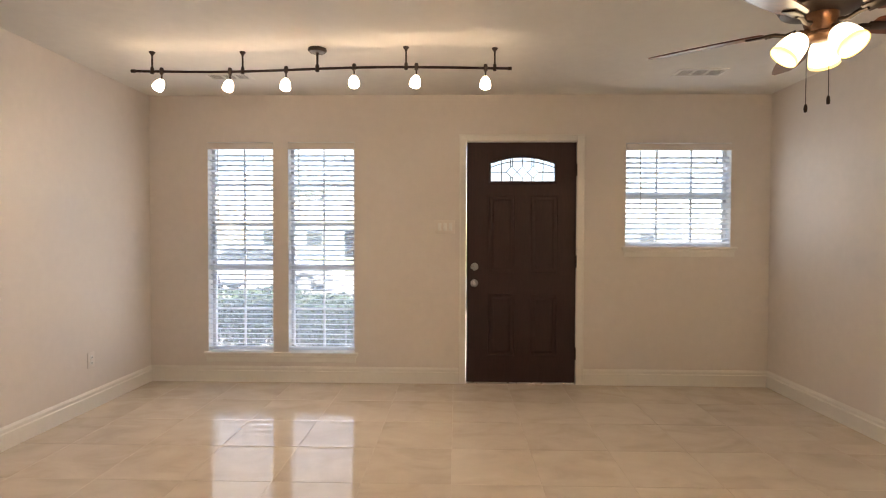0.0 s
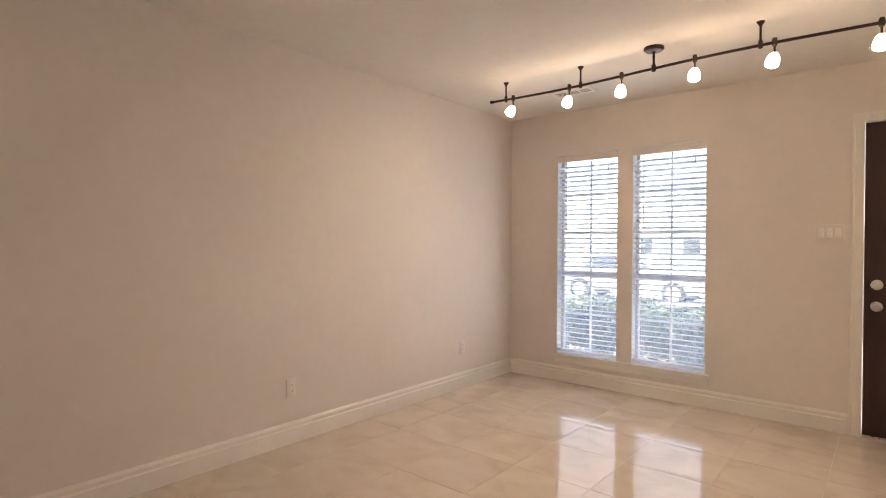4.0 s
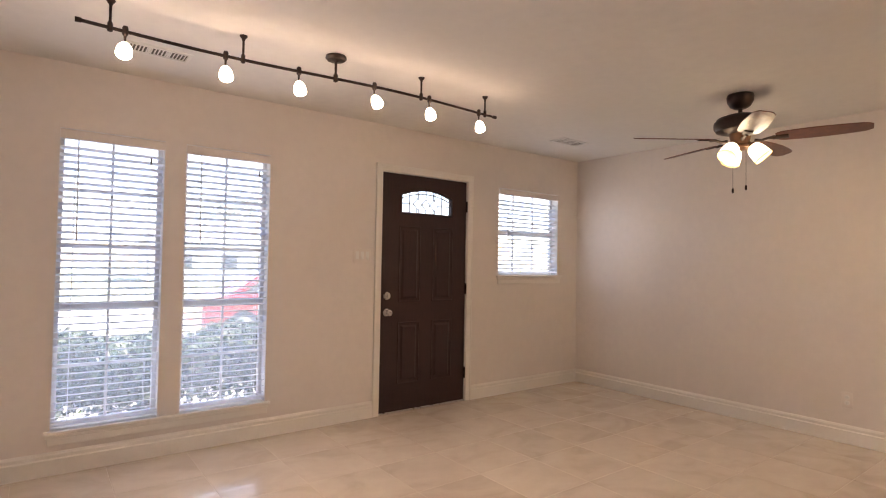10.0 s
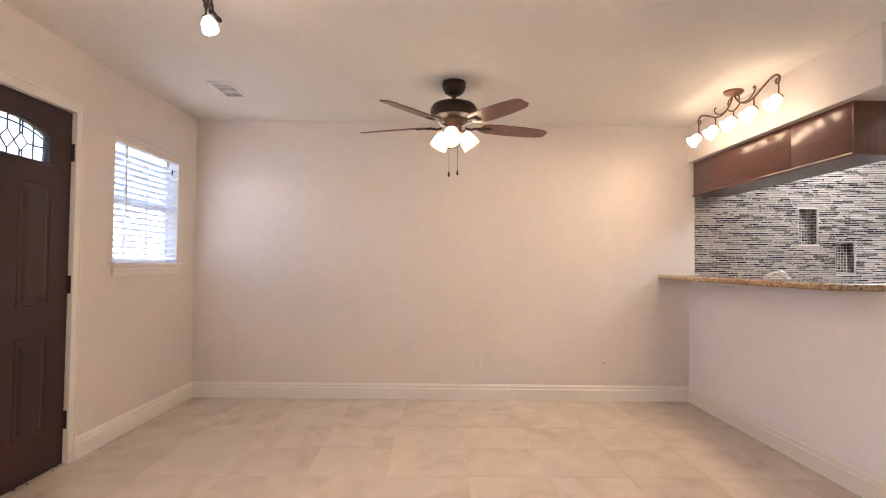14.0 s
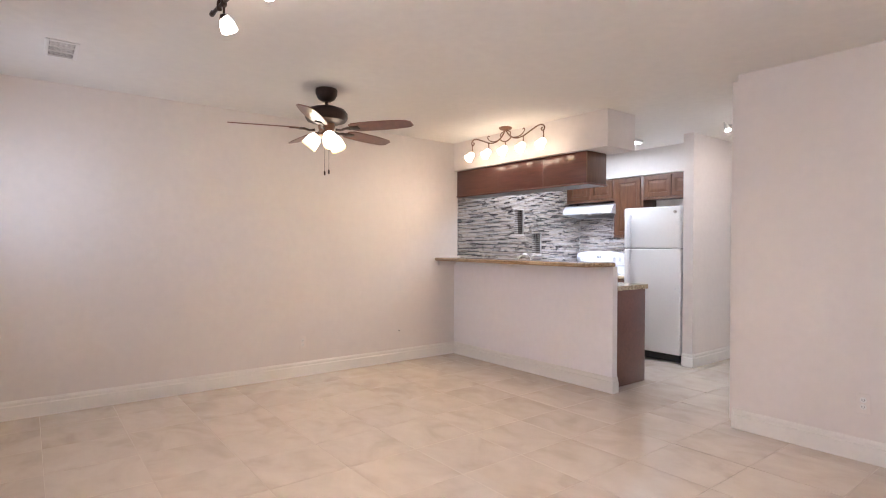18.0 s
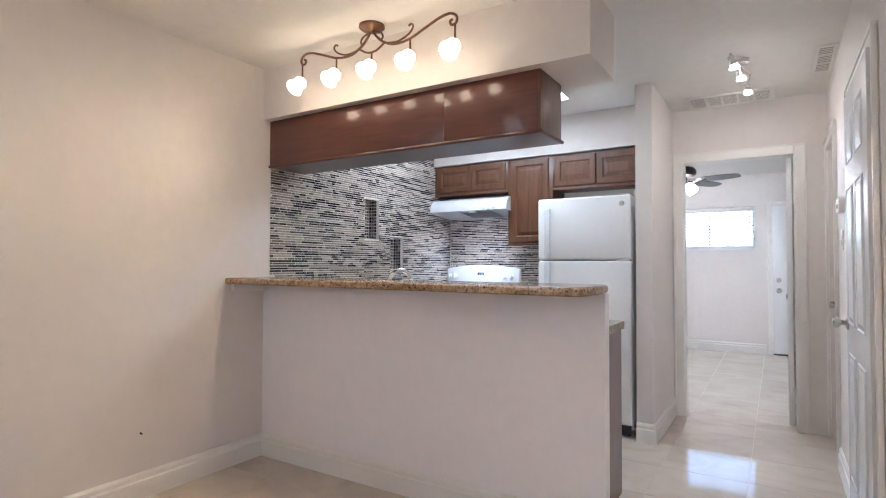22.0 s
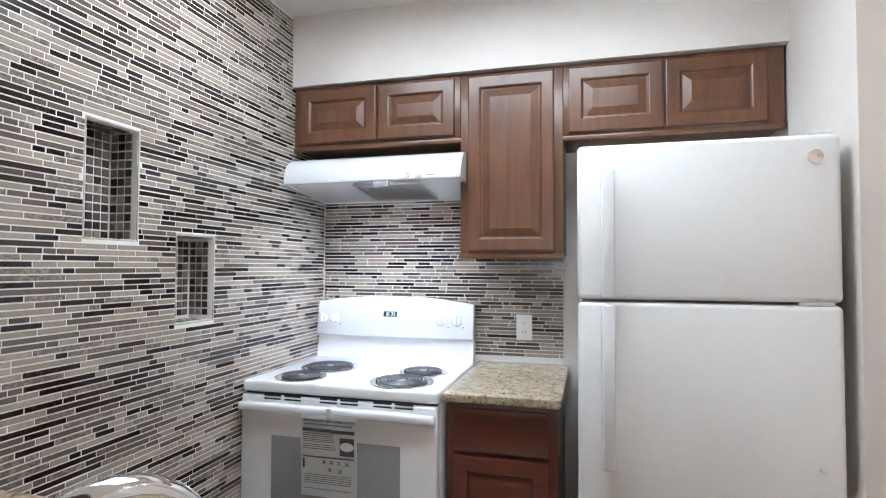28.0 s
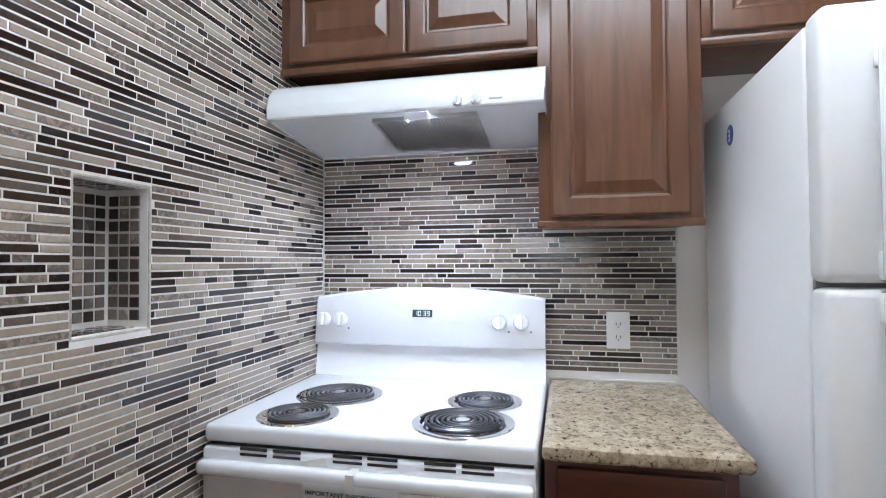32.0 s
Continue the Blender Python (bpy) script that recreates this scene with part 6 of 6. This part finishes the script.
def parked_car(at, paint, label):
    car = thing("car", label, "car", at, -90)
    side = [(2.20, 0.30), (2.22, 0.66), (2.0, 0.82), (0.95, 0.95), (-1.7, 0.98), (-2.15, 0.86), (-2.2, 0.34)]
    sw = Matrix(((0, 0, 1, 0), (1, 0, 0, 0), (0, 1, 0, 0), (0, 0, 0, 1)))
    bd = prism(bmesh.new(), side, -0.88, 0.88, sw)
    bmesh.ops.bevel(bd, geom=bd.edges[:], offset=0.05, segments=3, affect="EDGES")
    part("body", bd, paint, car)
    cab = prism(bmesh.new(), [(0.95, 0.93), (0.35, 1.40), (-0.95, 1.42), (-1.65, 0.95)], -0.74, 0.74, sw)
    bmesh.ops.bevel(cab, geom=cab.edges[:], offset=0.06, segments=3, affect="EDGES")
    part("roof", cab, paint, car)
    for x in (-0.745, 0.735):
        part("side_window", prism(bmesh.new(), [(0.72, 0.99), (0.28, 1.33), (-0.88, 1.34), (-1.35, 1.0)], x, x + 0.01, sw), DARKGLASS, car)
    for y in (1.38, -1.38):
        for s in (-1, 1):
            wh = part("wheel", cyl(bmesh.new(), (s * 0.70, y, 0.32), (s * 0.90, y, 0.32), 0.32, n=28), RUBBER, car)
            part("rim", cyl(bmesh.new(), (s * 0.88, y, 0.32), (s * 0.912, y, 0.32), 0.20, n=20), STEEL, wh)
    for s in (-1, 1):
        part("headlight", B((s * 0.55 - 0.16, 2.14, 0.58, s * 0.55 + 0.16, 2.215, 0.70), bevel=0.02), VINYL, car)


parked_car((-4.9, 16.4, GZ + 0.01), CARPAINT, "silver grey parked car at the kerb")
parked_car((3.5, 13.0, GZ + 0.03), plain("red_car_paint", (0.30, 0.03, 0.035), 0.3, vary=0.05, coat=0.8), "red parked car beside the front path")


# ---- floor tiles ----
PITCH, JX, JY = 0.455, -0.05, 2.75
tile_meshes = {}


def floor_tile(x0, x1, y0, y1):
    w, d = round(x1 - x0, 3), round(y1 - y0, 3)
    if (w, d) not in tile_meshes:
        bm = bmesh.new()
        b = 0.0007
        lo = [bm.verts.new(c) for c in ((0, 0, -0.006), (w, 0, -0.006), (w, d, -0.006), (0, d, -0.006))]
        up = [bm.verts.new(c) for c in ((0, 0, -b), (w, 0, -b), (w, d, -b), (0, d, -b))]
        hi = [bm.verts.new(c) for c in ((b, b, 0), (w - b, b, 0), (w - b, d - b, 0), (b, d - b, 0))]
        for a, c in ((lo, up), (up, hi)):
            for k in range(4):
                bm.faces.new((a[k], a[(k + 1) % 4], c[(k + 1) % 4], c[k]))
        bm.faces.new(hi)
        tile_meshes[w, d] = mesh_of("floor_tile", bm, TILE, smooth=False)
    ob = new("floor_tile", tile_meshes[w, d])
    ob.parent = floor
    ob.location = (x0, y0, random.uniform(-0.0004, 0.0004))


def tile_area(X0, X1, Y0, Y1):
    g = 0.0013
    i0, i1 = math.floor((X0 - JX) / PITCH), math.ceil((X1 - JX) / PITCH)
    j0, j1 = math.floor((Y0 - JY) / PITCH), math.ceil((Y1 - JY) / PITCH)
    for i in range(i0, i1):
        for j in range(j0, j1):
            a, b = max(X0, JX + i * PITCH + g), min(X1, JX + (i + 1) * PITCH - g)
            c, d = max(Y0, JY + j * PITCH + g), min(Y1, JY + (j + 1) * PITCH - g)
            if b - a > 0.02 and d - c > 0.02:
                floor_tile(a, b, c, d)


tile_area(WX, EX, PN, NY)
tile_area(PX, EX, SY, PN)
tile_area(HX, FX0, BY, SY)
tile_area(-0.9, 3.49, BEDY, BY)


# ---- strip mosaic ----
ROW, PROUD = 0.0163, 0.0017
LENGTHS = (0.034, 0.050, 0.062, 0.096, 0.104, 0.150, 0.192)
rng = random.Random(3)


def strip_shape(length, h=ROW - 0.0038, d=PROUD, e=0.0006):
    """Corners and faces of one strip, its back on y = 0, face along -y."""
    v = [(0, 0, 0), (length, 0, 0), (length, 0, h), (0, 0, h), (0, -d + e, 0), (length, -d + e, 0), (length, -d + e, h), (0, -d + e, h), (e, -d, e), (length - e, -d, e), (length - e, -d, h - e), (e, -d, h - e)]
    f = [(0, 1, 5, 4), (1, 2, 6, 5), (2, 3, 7, 6), (3, 0, 4, 7), (4, 5, 9, 8), (5, 6, 10, 9), (6, 7, 11, 10), (7, 4, 8, 11), (8, 9, 10, 11)]
    return v, f


def strips(spans, z0, z1):
    """Rows of strips of mixed length; spans(z) gives the stretches to fill at that height."""
    out, z = [], z0
    while z + ROW <= z1 + 1e-6:
        for a, b in spans(z + ROW / 2):
            x = a - rng.uniform(0, 0.08)
            while x < b:
                length = rng.choice(LENGTHS)
                s, e = max(x, a), min(x + length - 0.0038, b)
                if e - s > 0.008:
                    out.append((s, z, e - s))
                x += length
        z += ROW
    return out


strip_cache = {}


def lay(name, parent, todo, to_world, single):
    """Strips that pass single() become objects of their own; the rest is one mesh."""
    verts, faces = [], []
    for s, z, length in todo:
        if single(s, z):
            key = round(length, 3)
            if key not in strip_cache:
                v, f = strip_shape(key)
                me = bpy.data.meshes.new("mosaic_strip")
                me.from_pydata(v, [], f)
                me.materials.append(STRIP)
                strip_cache[key] = me
            ob = new("mosaic_strip", strip_cache[key])
            ob.parent = parent
            ob.matrix_basis = to_world @ pose(s, rng.uniform(-0.0004, 0.0003), z)
        else:
            v, f = strip_shape(length)
            n = len(verts)
            jit = rng.uniform(-0.0004, 0.0003)
            verts += [tuple(to_world @ Vector((x + s, y + jit, q + z))) for x, y, q in v]
            faces += [tuple(k + n for k in g) for g in f]
    me = bpy.data.meshes.new(name)
    me.from_pydata(verts, [], faces)
    me.materials.append(STRIPS)
    ob = new(name, me)
    ob.parent = parent
    return tagged(ob, kind="stuff")


splash_e = thing("mosaic_wall", "brown and grey strip mosaic on long kitchen wall", "mosaic", (0, 0, 0), kind="structure")
NE = 0.195


q = 0.0022
part("grout_bed", B((EX - q, SY, 0.0, EX - 0.0002, N2[0], CZ), (EX - q, N2[1], 0.0, EX - 0.0002, N1[0], CZ), (EX - q, N2[0], 0.0, EX - 0.0002, N2[1], N2[2]), (EX - q, N2[0], N2[3], EX - 0.0002, N2[1], CZ),
                    (EX - q, N1[0], 0.0, EX - 0.0002, N1[1], N1[2]), (EX - q, N1[0], N1[3], EX - 0.0002, N1[1], CZ), (EX - q, N1[1], 0.0, EX - 0.0002, -0.085, CZ), (EX - q, -0.085, BZ1, EX - 0.0002, NE, CB0)), GROUT, splash_e, smooth=False)


def east_spans(z):
    north = -0.428 if z < CZT + 0.006 else PS - 0.014 if z < BZ1 + 0.008 else NE - 0.004 if z < CB0 - 0.010 else -0.094
    south = -1.757 if z > 2.125 else SY + 0.004
    cuts = [n for n in (N1, N2) if n[2] - 0.004 < z < n[3] + 0.004]
    edges = [south]
    for n in sorted(cuts):
        edges += [n[0] - 0.004, n[1] + 0.004]
    edges.append(north)
    return [(-b, -a) for a, b in zip(edges[::2], edges[1::2])]


# along the wall southwards: s = -y
face_west = Matrix(((0, 1, 0, EX - q + 0.0003), (-1, 0, 0, 0), (0, 0, 1, 0), (0, 0, 0, 1)))
lay("mosaic_rest", splash_e, strips(east_spans, 0.004, CZ - 0.004), face_west, lambda s, z: 0.28 < s < 0.76 and 1.20 < z < 1.72)

splash_s = thing("mosaic_backsplash", "brown and grey strip mosaic behind the range", "mosaic", (0, 0, 0), kind="structure")
SX0 = 2.325
part("grout_bed", B((SX0, SY + 0.0002, 0.86, EX - q, SY + q, 1.80)), GROUT, splash_s, smooth=False)
part("edge_trim", B((SX0 - 0.006, SY + 0.0002, 0.922, SX0 - 0.0005, SY + 0.006, 1.372), bevel=0.001), GROUT, splash_s)
face_north = Matrix(((-1, 0, 0, 0), (0, -1, 0, SY + q - 0.0003), (0, 0, 1, 0), (0, 0, 0, 1)))


def south_spans(z):
    return [(-(EX - q - 0.0045), -(SX0 if z < 1.37 else 2.724))]


lay("mosaic_rest", splash_s, strips(south_spans, 0.928, 1.80), face_north, lambda s, z: z > 1.06 and -3.46 < s < -2.38 and z < 1.42)
part("corner_bead", B((EX - q - 0.005, SY + q, 0.92, EX - q, SY + q + 0.005, 1.80), bevel=0.001), GROUT, splash_s)

SQUARE = mosaic("square_mosaic", True, DARKS)
NICHEGROUT = plain("niche_grout", (0.50, 0.46, 0.40), 0.9, vary=0.3, scale=60, grain=0.6, grain_scale=240)


def niche(n, label):
    """A recess lined with small squares: back, two cheeks, head and sill."""
    y0, y1, z0, z1 = n
    ob = thing("wall_niche", label, "niche", (0, 0, 0), group="mosaic niches", kind="structure")
    g, p, dep = 0.0046, 0.0262, 0.10
    part("lining", B((EX + dep - 0.003, y0 + 0.0002, z0 + 0.0002, EX + dep - 0.0005, y1 - 0.0002, z1 - 0.0002), (EX + 0.001, y0 + 0.0002, z0, EX + dep - 0.003, y0 + 0.003, z1), (EX + 0.001, y1 - 0.003, z0, EX + dep - 0.003, y1 - 0.0002, z1),
                     (EX + 0.001, y0 + 0.003, z0 + 0.0002, EX + dep - 0.003, y1 - 0.003, z0 + 0.003), (EX + 0.001, y0 + 0.003, z1 - 0.003, EX + dep - 0.003, y1 - 0.003, z1 - 0.0002)), GROUT, ob, smooth=False)
    part("edge_grout", B((EX - 0.0026, y0 - 0.003, z0 - 0.003, EX + 0.003, y0 + 0.002, z1 + 0.003), (EX - 0.0026, y1 - 0.002, z0 - 0.003, EX + 0.003, y1 + 0.003, z1 + 0.003), (EX - 0.0026, y0 + 0.002, z0 - 0.003, EX + 0.003, y1 - 0.002, z0 + 0.002), (EX - 0.0026, y0 + 0.002, z1 - 0.002, EX + 0.003, y1 - 0.002, z1 + 0.003), bevel=0.001), NICHEGROUT, ob)
    base_ = bpy.data.meshes.new("square")
    s, t = p - g, 0.003
    base_.from_pydata([(0, 0, 0), (s, 0, 0), (s, s, 0), (0, s, 0), (0.001, 0.001, t), (s - 0.001, 0.001, t), (s - 0.001, s - 0.001, t), (0.001, s - 0.001, t)], [], [(0, 1, 5, 4), (1, 2, 6, 5), (2, 3, 7, 6), (3, 0, 4, 7), (4, 5, 6, 7)])
    base_.materials.append(SQUARE)

    def grid(nu, nv, place):
        for a in range(nu):
            for b in range(nv):
                sq = new("square", base_)
                sq.parent = ob
                sq.matrix_basis = place(a * p + g / 2, b * p + g / 2)

    ny, nz, nx = int((y1 - y0 - 0.004) / p), int((z1 - z0 - 0.004) / p), 3
    oy, oz = (y1 - y0 - ny * p) / 2, (z1 - z0 - nz * p) / 2
    grid(ny, nz, lambda u, v: Matrix(((0, 0, -1, EX + dep - 0.0032), (1, 0, 0, y0 + oy + u), (0, 1, 0, z0 + oz + v), (0, 0, 0, 1))))
    nx, deep = 3, EX + dep - 0.0034 - 3 * p
    grid(nx, nz, lambda u, v: Matrix(((1, 0, 0, deep + u), (0, 0, 1, y0 + 0.0028), (0, 1, 0, z0 + oz + v), (0, 0, 0, 1))))
    grid(nx, nz, lambda u, v: Matrix(((1, 0, 0, deep + u), (0, 0, -1, y1 - 0.0028), (0, 1, 0, z0 + oz + v), (0, 0, 0, 1))))
    grid(nx, ny, lambda u, v: Matrix(((1, 0, 0, deep + u), (0, 1, 0, y0 + oy + v), (0, 0, 1, z0 + 0.0028), (0, 0, 0, 1))))
    grid(nx, ny, lambda u, v: Matrix(((1, 0, 0, deep + u), (0, -1, 0, y1 - oy - v), (0, 0, -1, z1 - 0.0028), (0, 0, 0, 1))))
    return ob


niche(N1, "recessed wall niche lined with small dark stone squares")
niche(N2, "recessed wall niche lined with small dark stone squares")
